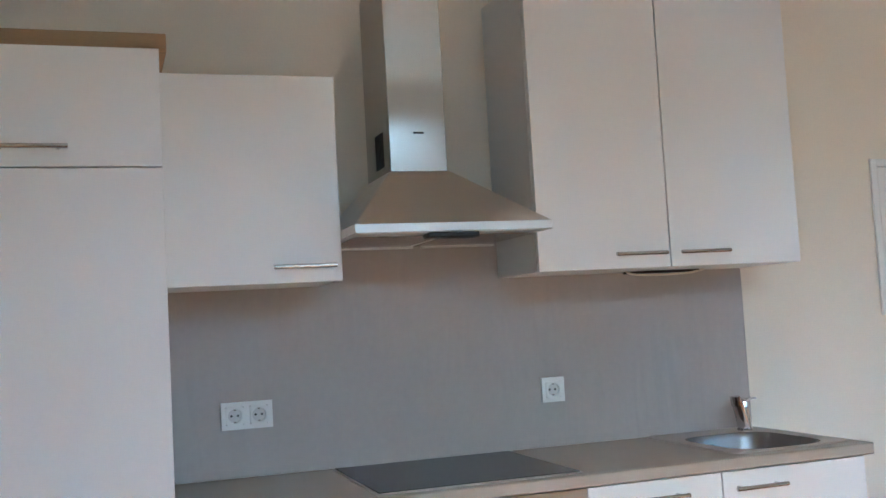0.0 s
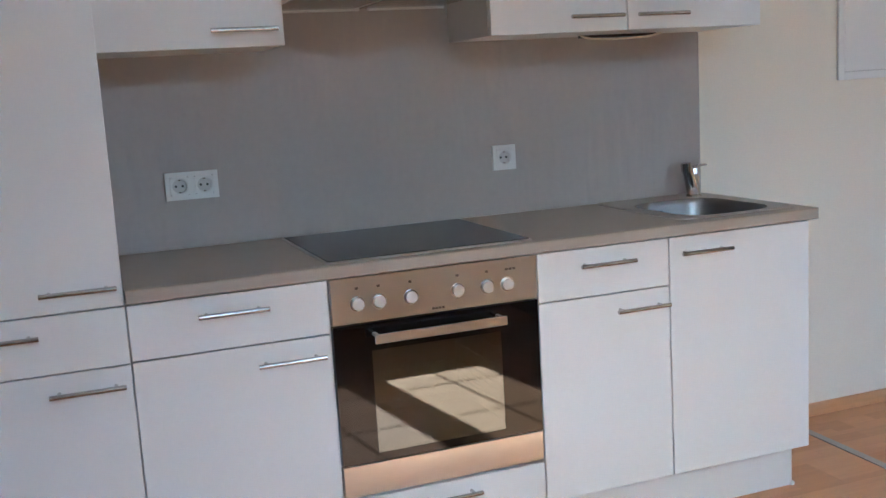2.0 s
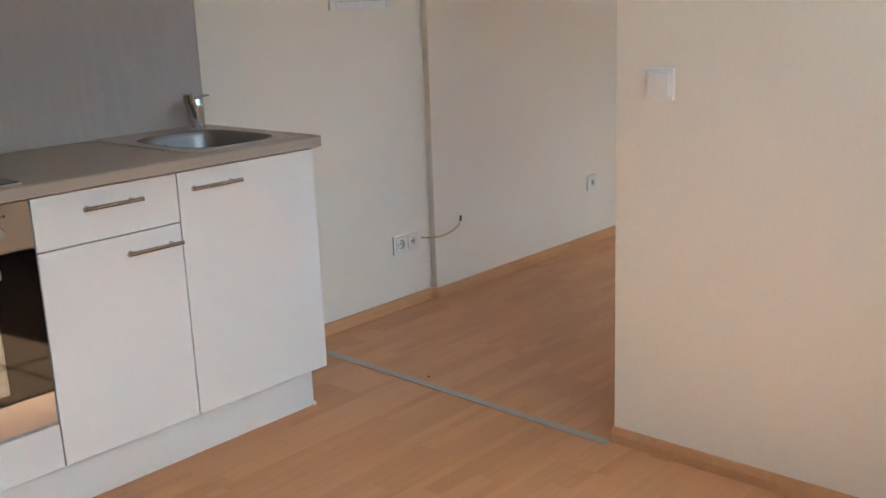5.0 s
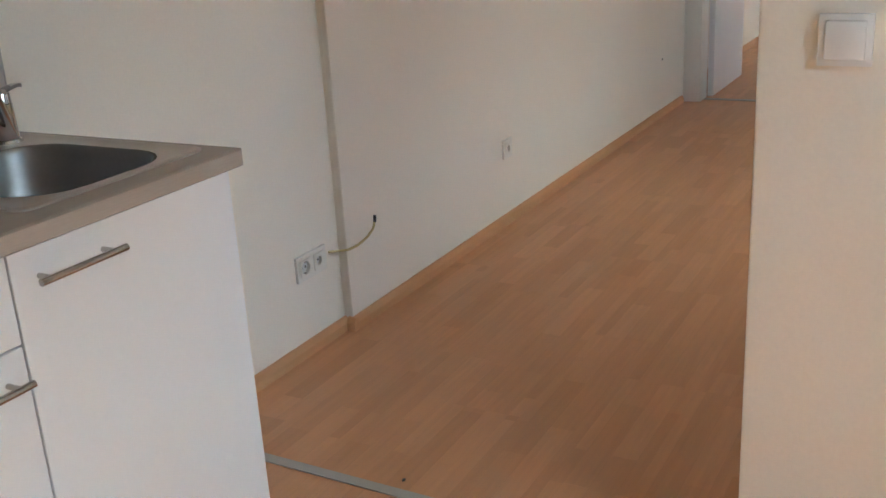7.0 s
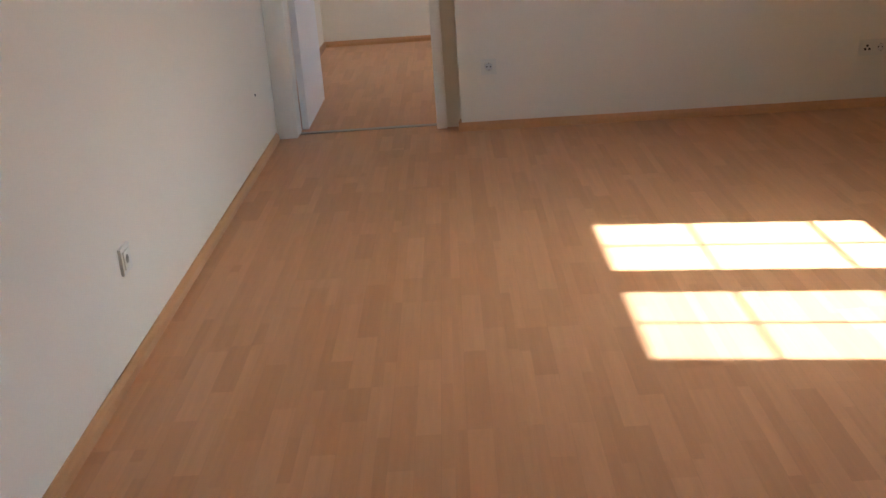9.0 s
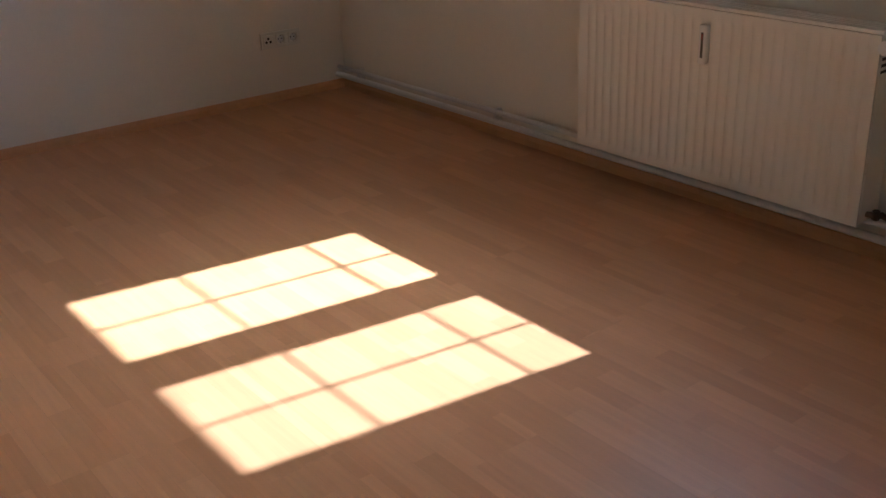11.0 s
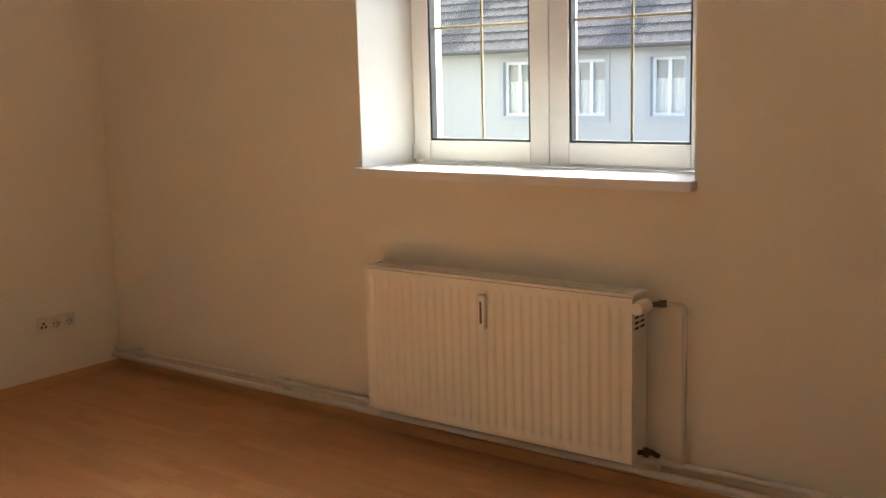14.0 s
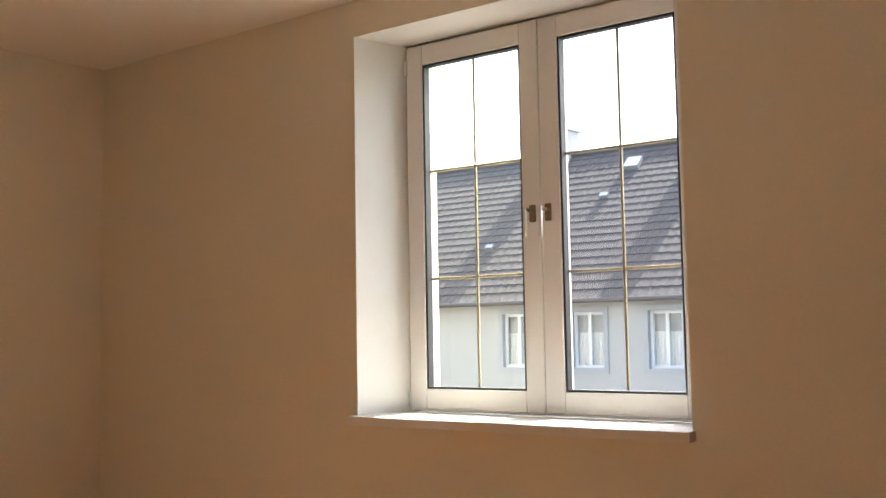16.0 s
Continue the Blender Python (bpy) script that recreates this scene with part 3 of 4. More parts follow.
for xa in (X_B1 + 0.0005, X_OV - 0.0165):
    part("side_panel", box(bmesh.new(), xa, xa + 0.016, FRONT + 0.02, -0.02, PL, 0.871), CARCASS, u, round_=False)
for za in (PL, 0.262):
    part("shelf", box(bmesh.new(), X_B1 + 0.0165, X_OV - 0.0165, FRONT + 0.02, -0.02, za, za + 0.016), CARCASS, u, round_=False)
front(u, "drawer_front", X_B1, X_OV, PL, 0.279, (-1.308, -1.138, 0.24))

# plinth
pl = thing("plinth", (-1.3, -0.5, 0), "white plinth board under the kitchen units", "plinth")
b = bmesh.new()
box(b, X_TALL0, -0.026, -0.505, -0.489, 0.002, PL - 0.001, 0.001)
part("front_board", b, WHITE_FRONT, pl)
b = bmesh.new()
box(b, -0.042, -0.0265, -0.4885, -0.02, 0.002, PL - 0.001)
part("return_board", b, WHITE_FRONT, pl)
b = bmesh.new()
box(b, -0.034, -0.018, -0.511, -0.497, 0.0005, 0.014, 0.003)
part("corner_clip", b, PLASTIC, pl, "small white corner clip")

# worktop with a cut-out for the sink
SX0, SX1, SY0, SY1 = -0.428, -0.052, -0.53, -0.14
ZW0, ZW1 = 0.8725, 0.906
wt = thing("worktop", (-1, -0.3, ZW0), "taupe wood-grain laminate worktop over the base units", "worktop")
b = bmesh.new()
for xa, xb, ya, yb_ in ((-2.001, SX0, -0.592, -0.0125), (SX1, -0.003, -0.592, -0.0125), (SX0, SX1, -0.592, SY0), (SX0, SX1, SY1, -0.0125)):
    box(b, xa, xb, ya, yb_, ZW0, ZW1)
bmesh.ops.remove_doubles(b, verts=b.verts, dist=0.0001)
part("slab", b, WORKTOP, wt, round_=False)
prof = [(-0.592, ZW1), (-0.597, ZW1 - 0.001), (-0.6, ZW1 - 0.004), (-0.6, ZW0 + 0.003), (-0.597, ZW0), (-0.592, ZW0)]
b = bmesh.new()
ring = [[b.verts.new((x, y, z)) for y, z in prof] for x in (-2.001, -0.003)]
for i in range(len(prof) - 1):
    b.faces.new((ring[0][i], ring[0][i + 1], ring[1][i + 1], ring[1][i]))
b.faces.new(ring[0])
b.faces.new(ring[1][::-1])
part("front_edge", b, WORKTOP, wt, "rounded laminate front edge")
b = bmesh.new()
box(b, -0.003, -0.001, -0.599, -0.0125, ZW0 + 0.0005, ZW1 - 0.0005, 0.0004)
part("end_cap", b, WORKTOP, wt, "glued laminate end strip")

sp = thing("splashback", (-1, -0.006, 0.907), "grey-taupe splashback panel with faint trowel marks", "splashback")
part("panel", box(bmesh.new(), -2.001, -0.0105, -0.0115, -0.0005, 0.9065, 1.585, 0.001), SPLASH, sp)
part("end_strip", box(bmesh.new(), -0.0103, -0.007, -0.0118, -0.0005, 0.9065, 1.46, 0.0008), SPLASH, sp, "narrow edge strip")

# oven
ov = thing("oven", (-1.225, -0.3, 0.279), "built-in oven with steel panel and dark glass door", "oven")
b = bmesh.new()
OX0, OX1 = X_B1 + 0.004, X_OV - 0.004
for size in ((OX0 + 0.014, OX0 + 0.06, -0.555, -0.1, 0.28, 0.868), (OX1 - 0.06, OX1 - 0.014, -0.555, -0.1, 0.28, 0.868), (OX0 + 0.06, OX1 - 0.06, -0.555, -0.1, 0.28, 0.37),
             (OX0 + 0.06, OX1 - 0.06, -0.555, -0.1, 0.70, 0.868), (OX0 + 0.014, OX1 - 0.014, -0.1, -0.06, 0.28, 0.868)):
    box(b, *size)
part("body", b, OVEN_ENAMEL, ov, "dark enamelled oven cavity", False)
b = bmesh.new()
rod(b, (OX0 + 0.066, -0.535, 0.487), (OX1 - 0.066, -0.535, 0.487), 0.0034, seg=8)
rod(b, (OX0 + 0.066, -0.14, 0.487), (OX1 - 0.066, -0.14, 0.487), 0.0034, seg=8)
for k in range(15):
    wx = OX0 + 0.07 + k * (OX1 - OX0 - 0.14) / 14
    rod(b, (wx, -0.535, 0.487), (wx, -0.14, 0.487), 0.002, seg=6)
part("rack", b, CHROME, ov, "bright wire oven rack")
for sx in (OX0 + 0.0625, OX1 - 0.0625):
    b = bmesh.new()
    for k in range(5):
        rod(b, (sx, -0.53, 0.42 + k * 0.055), (sx, -0.13, 0.42 + k * 0.055), 0.0025, seg=6)
    rod(b, (sx, -0.53, 0.4), (sx, -0.53, 0.66), 0.0025, seg=6)
    part("rack_guide", b, CHROME, ov, "side wire guides for the rack")
b = bmesh.new()
box(b, OX0, OX1, -0.586, -0.556, 0.748, 0.8675, 0.002)
panel = part("control_panel", b, STEEL, ov, "brushed steel control panel")
for kx in (-1.444, -1.386, -1.3, -1.169, -1.085, -1.027):
    b = bmesh.new()
    rod(b, (kx, -0.586, 0.799), (kx, -0.589, 0.799), 0.0195, seg=28)
    part("knob_ring", b, NICKEL, panel)
    b = bmesh.new()
    rod(b, (kx, -0.588, 0.799), (kx, -0.597, 0.799), 0.0163, 0.0155, seg=28)
    part("knob", b, KNOB, panel, "round silver-white oven knob")
    b = bmesh.new()
    for k in range(3 if kx > -1.05 else 1):
        box(b, kx - 0.004 + k * 0.011, kx + 0.004 + k * 0.011, -0.5875, -0.5858, 0.836, 0.842)
    part("symbol", b, GREY_PRINT, panel, "small printed symbol", False)
b = bmesh.new()
for k in range(4):
    box(b, -1.243 + k * 0.009, -1.236 + k * 0.009, -0.5875, -0.5858, 0.757, 0.763)
part("badge", b, GREY_PRINT, panel, "small dark maker's badge", False)
b = bmesh.new()
ring_out = [(OX0, 0.374), (OX1, 0.374), (OX1, 0.744), (OX0, 0.744)]
ring_in = [(OX0 + 0.098, 0.396), (OX1 - 0.112, 0.396), (OX1 - 0.112, 0.672), (OX0 + 0.098, 0.672)]
loft(b, [[(x, -0.562, z) for x, z in ring_out], [(x, -0.584, z) for x, z in ring_out], [(x, -0.584, z) for x, z in ring_in], [(x, -0.562, z) for x, z in ring_in], [(x, -0.562, z) for x, z in ring_out]], False)
odoor = part("oven_door", b, BLACK_GLASS, ov, "black glass oven door", False)
b = bmesh.new()
box(b, OX0 + 0.0985, OX1 - 0.1125, -0.5835, -0.5795, 0.3965, 0.6715)
part("oven_window", b, OVEN_PANE, odoor, "tinted oven window reflecting the floor", False)
b = bmesh.new()
box(b, -1.415, -1.05, -0.632, -0.622, 0.698, 0.722, 0.002)
for hx in (-1.41, -1.065):
    box(b, hx, hx + 0.01, -0.625, -0.583, 0.712, 0.72, 0.001)
part("oven_handle", b, STEEL, odoor, "flat steel bar handle")
b = bmesh.new()
box(b, OX0, OX1, -0.584, -0.56, 0.287, 0.371, 0.002)
part("lower_strip", b, STEEL, ov, "brushed steel lower strip")

# hob
b = bmesh.new()
box(b, -1.515, -0.942, -0.577, -0.053, 0.9062, 0.911, 0.0015)
hob = thing("hob", (-1.228, -0.315, 0.906), "black ceramic hob with a steel rim", "hob")
part("rim", b, STEEL, hob, "thin steel rim")
b = bmesh.new()
box(b, -1.509, -0.948, -0.571, -0.059, 0.9105, 0.9135, 0.001)
plate = part("glass_top", b, HOB_GLASS, hob, "dark grey ceramic glass")
for cx, cy, r in ((-1.37, -0.43, 0.105), (-1.37, -0.19, 0.075), (-1.09, -0.43, 0.075), (-1.09, -0.19, 0.09)):
    b = bmesh.new()
    for k in range(40):
        a0, a1 = 2 * math.pi * k / 40, 2 * math.pi * (k + 1) / 40
        b.faces.new([b.verts.new((cx + q * math.cos(a), cy + q * math.sin(a), 0.9138)) for q, a in ((r, a0), (r, a1), (r - 0.002, a1), (r - 0.002, a0))])
    part("cooking_zone", b, ZONE_PRINT, plate, "faint printed ring", False)


# sink
sink = thing("sink", (-0.24, -0.3, 0.906), "small inset stainless steel sink in the worktop", "sink")
b = bmesh.new()
rim = [rounded(-0.447, -0.03, -0.547, -0.03, 0.03, 0.9065), rounded(-0.447, -0.03, -0.547, -0.03, 0.03, 0.910),
             rounded(-0.443, -0.034, -0.543, -0.034, 0.028, 0.9118), rounded(-0.438, -0.039, -0.538, -0.039, 0.026, 0.9118),
             rounded(-0.434, -0.043, -0.534, -0.043, 0.026, 0.9095)]
loft(b, rim + [rounded(-0.401, -0.079, -0.526, -0.14, 0.1, 0.9097)], False)
part("rim", b, PALE_RIM_STEEL, sink, "flat satin steel rim")
b = bmesh.new()
bowl_loops = []
for inset, z in ((0.0, 0.9098), (0.003, 0.907), (0.006, 0.89), (0.012, 0.84), (0.022, 0.795), (0.04, 0.77), (0.065, 0.758), (0.1, 0.753), (0.14, 0.752)):
    bowl_loops.append(rounded(-0.398 + inset, -0.082 - inset, -0.522 + inset, -0.145 - inset, max(0.02, 0.1 - inset * 0.4), z))
loft(b, bowl_loops)
part("basin", b, SINK_STEEL, sink)
b = bmesh.new()
rod(b, (-0.24, -0.33, 0.7525), (-0.24, -0.33, 0.757), 0.038, seg=24)
part("drain", b, NICKEL, sink, "round drain cover")
for k in range(4):
    b = bmesh.new()
    box(b, -0.312 + k * 0.014, -0.303 + k * 0.014, -0.162, -0.1515, 0.845, 0.88, 0.002)
    part("overflow_slot", b, DARK, sink, "dark overflow slot")

b = bmesh.new()
rod(b, (-0.2865, -0.1505, 0.8625), (-0.2865, -0.165, 0.8625), 0.006, seg=12)
part("overflow_screw", b, CHROME, sink, "small chrome overflow screw")

TX, TY = -0.098, -0.1
tap = thing("tap", (TX, TY, 0.9098), "chrome single-lever mixer tap on the sink rim", "tap")
b = bmesh.new()
rod(b, (TX, TY, 0.9098), (TX, TY, 0.9155), 0.027, 0.025, 24)
rod(b, (TX, TY, 0.9155), (TX, TY, 0.985), 0.0225, 0.0195, 24)
part("body", b, CHROME, tap)
b = bmesh.new()
spine = [(-0.003, -0.002, 0.920), (-0.016, -0.010, 0.950), (-0.030, -0.019, 0.982), (-0.042, -0.027, 1.006), (-0.047, -0.031, 1.015)]
for (p, q), (r0, r1) in zip(zip(spine, spine[1:]), ((0.0205, 0.0205), (0.0205, 0.0195), (0.0195, 0.0185), (0.0185, 0.0175))):
    rod(b, (TX + p[0], TY + p[1], p[2]), (TX + q[0], TY + q[1], q[2]), r0, r1, 20)
part("spout", b, CHROME, tap)
b = bmesh.new()
rod(b, (TX - 0.050, TY - 0.033, 0.998), (TX - 0.052, TY - 0.034, 1.028), 0.0165, 0.018, 20)
part("nozzle", b, CHROME, tap, "bright chrome aerator")
b = bmesh.new()
rod(b, (TX, TY, 0.985), (TX + 0.002, TY + 0.001, 1.004), 0.0195, 0.017, 20)
rod(b, (TX + 0.002, TY + 0.001, 1.004), (TX + 0.003, TY + 0.002, 1.012), 0.017, 0.008, 20)
grip = [(TX - 0.004, TY, 1.003), (TX + 0.02, TY + 0.006, 1.010), (TX + 0.046, TY + 0.012, 1.013), (TX + 0.062, TY + 0.016, 1.011)]
rows = [[(x, y - w, z - 0.0035), (x, y + w, z - 0.0035), (x, y + w, z + 0.0035), (x, y - w, z + 0.0035)] for (x, y, z), w in zip(grip, (0.012, 0.009, 0.008, 0.006))]
loft(b, rows)
b.faces.new([v for v in b.verts][-16:-12][::-1])
part("lever", b, CHROME, tap, "chrome lever")

# wall cabinets
u = thing("wall_cabinet", (-1.76, -0.17, 1.46), "white wall cabinet with one closed door", "kitchen cabinet", "wall units")
carcass(u, X_TALL1 + 0.002, -1.522, -0.326, -0.001, 1.461, 2.033)
front(u, "door", X_TALL1 + 0.002, -1.52, 1.459, 2.035, (-1.715, -1.543, 1.504), -0.345)
u = thing("wall_cabinet", (-0.47, -0.17, 1.46), "tall white wall cabinet with two closed doors", "kitchen cabinet", "wall units")
carcass(u, -0.9295, -0.009, -0.3215, -0.001, 1.463, 2.36)
front(u, "door", -0.932, -0.486, 1.461, 2.362, (-0.687, -0.513, 1.506), -0.345)
front(u, "door", -0.486, -0.006, 1.461, 2.362, (-0.464, -0.289, 1.506), -0.345)

lamp = thing("under_cabinet_light", (-0.38, -0.1, 1.446), "slim strip light with a cream cord fixed under the wall cabinet", "lamp")
# housing colour holds the dark shadow line under the cabinet
b = bmesh.new()
box(b, -0.52, -0.24, -0.118, -0.094, 1.4535, 1.4625, 0.003, 2)
part("housing", b, DARK, lamp, "lamp housing coloured dark for the shadow above the tube")
b = bmesh.new()
tube(b, bend([(-0.525, -0.125, 1.461), (-0.5, -0.125, 1.451), (-0.4, -0.125, 1.447), (-0.28, -0.125, 1.45), (-0.22, -0.11, 1.461)], 0.02), 0.0035, 8)
part("cord", b, CREAM, lamp, "cream lamp cord")

# cooker hood
h = thing("cooker_hood", (-1.24, -0.25, 1.57), "brushed steel chimney cooker hood on the wall", "cooker hood")
HX0, HX1, HY0, HY1 = -1.519, -0.95, -0.5, -0.002
b = bmesh.new()
box(b, HX0, HX1, HY0, -0.014, 1.577, 1.602, 0.0015)
part("rim", b, STEEL, h, "steel front rim")
b = bmesh.new()
lower = [(HX0 + 0.003, HY0 + 0.003), (HX1 - 0.003, HY0 + 0.003), (HX1 - 0.003, -0.014), (HX0 + 0.003, -0.014)]
upper = [(-1.352, -0.275), (-1.167, -0.275), (-1.167, -0.014), (-1.352, -0.014)]
loft(b, [[(x, y, 1.602) for x, y in lower], [(x, y, 1.775) for x, y in upper]])
part("canopy", b, STEEL, h, "sloping brushed steel canopy", False)
b = bmesh.new()
box(b, -1.347, -1.172, -0.269, -0.002, 1.775, 2.36, 0.002)
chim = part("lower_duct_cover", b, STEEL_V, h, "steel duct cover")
b = bmesh.new()
box(b, -1.343, -1.176, -0.265, -0.002, 2.36, 2.865, 0.002)
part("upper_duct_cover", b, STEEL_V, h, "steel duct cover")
for k in range(6):
    b = bmesh.new()
    box(b, -1.3485, -1.3465, -0.2 + k * 0.015, -0.191 + k * 0.015, 1.80, 1.905)
    part("vent_slot", b, DARK, chim, "dark vent slot", False)
b = bmesh.new()
for k in range(3):
    box(b, -1.272 + k * 0.011, -1.263 + k * 0.011, -0.2705, -0.2688, 1.888, 1.893)
part("badge", b, GREY_PRINT, chim, "small dark maker's badge", False)
b = bmesh.new()
box(b, HX0 + 0.012, HX1 - 0.012, HY0 + 0.012, -0.02, 1.5745, 1.5785, 0.001)
under = part("underside", b, STEEL, h, "steel underside with filters")
b = bmesh.new()
box(b, -1.315, -1.165, -0.492, -0.44, 1.561, 1.576, 0.004)
part("switch_box", b, DARK, h, "dark switch box")
for fx0, fx1 in ((-1.5, -1.245), (-1.225, -0.97)):
    b = bmesh.new()
    box(b, fx0, fx1, -0.42, -0.05, 1.5715, 1.575, 0.001)
    part("grease_filter", b, NICKEL, under, "metal mesh grease filter")

# pale strips stand in for light caught along the filters' rear edges
for lx0, lx1 in ((-1.46, -1.228), (-1.2, -0.958)):
    b = bmesh.new()
    box(b, lx0, lx1, -0.062, -0.046, 1.5655, 1.5715, 0.001)
    part("lit_filter_edge", b, LEVER, under, "pale strip for the light on a grease filter rear edge")

# cardboard on the tall cabinet
b = bmesh.new()
box(b, -2.595, -1.984, -0.535, -0.1, 2.0365, 2.0395, 0.001)
box(b, -2.595, -1.984, -0.538, -0.532, 2.042, 2.083, 0.0015)
box(b, -2.59, -1.984, -0.532, -0.529, 2.0395, 2.08)
box(b, -1.990, -1.984, -0.532, -0.1, 2.0385, 2.081, 0.0015)
box(b, -2.595, -2.589, -0.532, -0.1, 2.0385, 2.081, 0.0015)
solid("cardboard_tray", b, CARDBOARD, "shallow open cardboard tray on the tall cabinet", "cardboard", origin=(-2.3, -0.3, 2.0365))


# ---- sockets and switches ----
def wall_plate(at, facing, units, label, category="socket", size=0.08, group="", shell=None):
    """A white cover plate with round socket wells. at: the plate's centre on the wall; facing: degrees about z from looking -y.
    units: the kinds, from left to right."""
    n = len(units)
    pitch = 0.071
    half = size / 2 + pitch * (n - 1) / 2
    ob = thing("wall_socket" if category == "socket" else "light_switch" if category == "light switch" else "cable_outlet", (0, 0, 0), label, category, group)
    ORIGIN[ob] = Vector((0, 0, 0))
    def ring(cx, r, y, square=False):
        pts = []
        for i in range(32):
            a = 2 * math.pi * (i + 0.5) / 32
            u, v = math.cos(a), math.sin(a)
            f = r / max(abs(u), abs(v)) if square else r
            pts.append((cx + f * u, y, f * v))
        return pts

    bm = bmesh.new()
    hole = 0.0272
    xs = [-half] + [(k - (n - 1) / 2) * pitch + d for k in range(n) for d in (-hole, hole)] + [half]
    zs = [-size / 2, -hole, hole, size / 2]
    grid = [[bm.verts.new((x, 0, z)) for x in xs] for z in zs]
    sheet = [bm.faces.new((grid[j][i], grid[j][i + 1], grid[j + 1][i + 1], grid[j + 1][i])) for j in range(3) for i in range(len(xs) - 1) if not (j == 1 and i % 2)]
    pulled = bmesh.ops.extrude_face_region(bm, geom=sheet)
    bmesh.ops.translate(bm, verts=[v for v in pulled["geom"] if isinstance(v, bmesh.types.BMVert)], vec=(0, -0.0095, 0))
    shell = shell or PLASTIC
    plate_ = part("plate", bm, shell, ob, round_=False)
    for k, unit in enumerate(units):
        cx = (k - (n - 1) / 2) * pitch
        bm = bmesh.new()
        if unit == "switch":
            box(bm, cx - 0.031, cx + 0.031, -0.0145, -0.0095, -0.031, 0.031, 0.002, 2)
            part("rocker", bm, shell, plate_)
            continue
        if unit in ("schuko", "round"):
            rr = 0.0205 if unit == "schuko" else 0.0135
            loft(bm, [ring(cx, 0.0268, -0.002, True), ring(cx, 0.0268, -0.0118, True), ring(cx, 0.0262, -0.0125, True), ring(cx, rr + 0.0012, -0.0125), ring(cx, rr, -0.0118), ring(cx, rr * 0.97, -0.0015)], False)
            part("insert", bm, shell, plate_)
            bm = bmesh.new()
            rod(bm, (cx, -0.0016, 0), (cx, -0.0006, 0), rr, seg=28)
            part("well", bm, SHADE_GREY, plate_, "socket well with its shade put into the grey")
            for dx in (-0.0095, 0.0095) if unit == "schuko" else (-0.006, 0.006):
                bm = bmesh.new()
                rod(bm, (cx + dx, -0.0015, 0), (cx + dx, -0.0026, 0), 0.0036, seg=12)
                part("pin_hole", bm, DARK, plate_, "dark pin hole")
            if unit == "schuko":
                for dz in (-0.0178, 0.0178):
                    bm = bmesh.new()
                    box(bm, cx - 0.0028, cx + 0.0028, -0.0105, -0.002, dz - 0.0018, dz + 0.0018, 0.0006)
                    part("earth_clip", bm, NICKEL, plate_, "small metal earth clip")
            continue
        box(bm, cx - 0.0268, cx + 0.0268, -0.0115, -0.001, -0.0268, 0.0268, 0.0015)
        part("insert", bm, shell, plate_)
        if unit == "aerial":
            for dx, dz in ((-0.011, -0.006), (0.011, -0.006), (0, 0.011)):
                bm = bmesh.new()
                rod(bm, (cx + dx, -0.0112, dz), (cx + dx, -0.0135, dz), 0.0068, seg=14)
                part("aerial_jack", bm, DARK, plate_, "dark aerial jack")
    ob.matrix_basis = Matrix.Translation(at) @ Matrix.Rotation(radians(facing), 4, "Z")
    return ob


OLD_PLASTIC = varied("yellowed white plastic", (0.74, 0.70, 0.61), 0.4, mottle=0.02)
# greyer than the plates: the shade of wells and gaps put into the colour
SHADE_GREY = varied("grey for shaded recesses", (0.62, 0.61, 0.59), 0.4, mottle=0.02)
wall_plate((-1.757, -0.0117, 1.089), 0, ["schuko", "schuko"], "white double power socket on the splashback")
wall_plate((-0.763, -0.0117, 1.091), 0, ["schuko"], "white single power socket on the splashback")
wall_plate((0.958, 0, 0.281), 0, ["schuko", "round"], "white power socket and round aerial outlet low on the wall", shell=OLD_PLASTIC)
wall_plate((2.335, WALL_N2, 0.323), 0, ["round"], "single white round outlet low on the wall", "outlet", shell=OLD_PLASTIC)
wall_plate((4.947, -1.205, 0.338), -91.3, ["schuko"], "single white power socket low on the far wall", shell=OLD_PLASTIC)
wall_plate((4.9, -3.241, 0.312), -91.3, ["aerial", "schuko", "schuko"], "white triple plate with aerial jacks and two sockets", shell=OLD_PLASTIC)
wall_plate((PART_X, -1.576, 1.063), -90, ["switch"], "white square rocker light switch on the partition", "light switch", 0.083)

# fuse box cover in the wall
f = thing("fuse_box", (0.765, 0, 1.265), "white flush fuse box cover on the wall", "fuse box")
b = bmesh.new()
bars(b, 0.6, 0.93, 1.265, 1.852, -0.012, -0.0005, 0.028, 0.002)
part("frame", b, PLASTIC, f)
b = bmesh.new()
box(b, 0.631, 0.899, -0.009, -0.0005, 1.296, 1.821, 0.002)
part("cover_door", b, PLASTIC, f, "white flush cover door")
# a grey sheet behind the cover stands for the shade in its gap
b = bmesh.new()
box(b, 0.628, 0.902, -0.0045, -0.0002, 1.293, 1.824)
part("gap", b, SHADE_GREY, f, "grey sheet for the shade in the gap round the cover", False)

# loose cable
c = thing("cable", (1.1, -0.01, 0.28), "loose yellow cable end poking from the wall", "cable")
b = bmesh.new()
tube(b, bend([(1.06, -0.001, 0.285), (1.09, -0.01, 0.279), (1.112, -0.04, 0.279), (1.16, -0.045, 0.279), (1.22, -0.045, 0.288), (1.262, -0.044, 0.305), (1.276, -0.042, 0.325)], 0.012), 0.0042, 8)
sheath = part("sheath", b, CABLE, c)
b = bmesh.new()
tube(b, [(1.2755, -0.042, 0.322), (1.278, -0.042, 0.332), (1.279, -0.042, 0.345)], 0.0052, 8)
part("cable_tip", b, DARK, c, "black taped cable end")

# a bare wall plug by the doorway
b = bmesh.new()
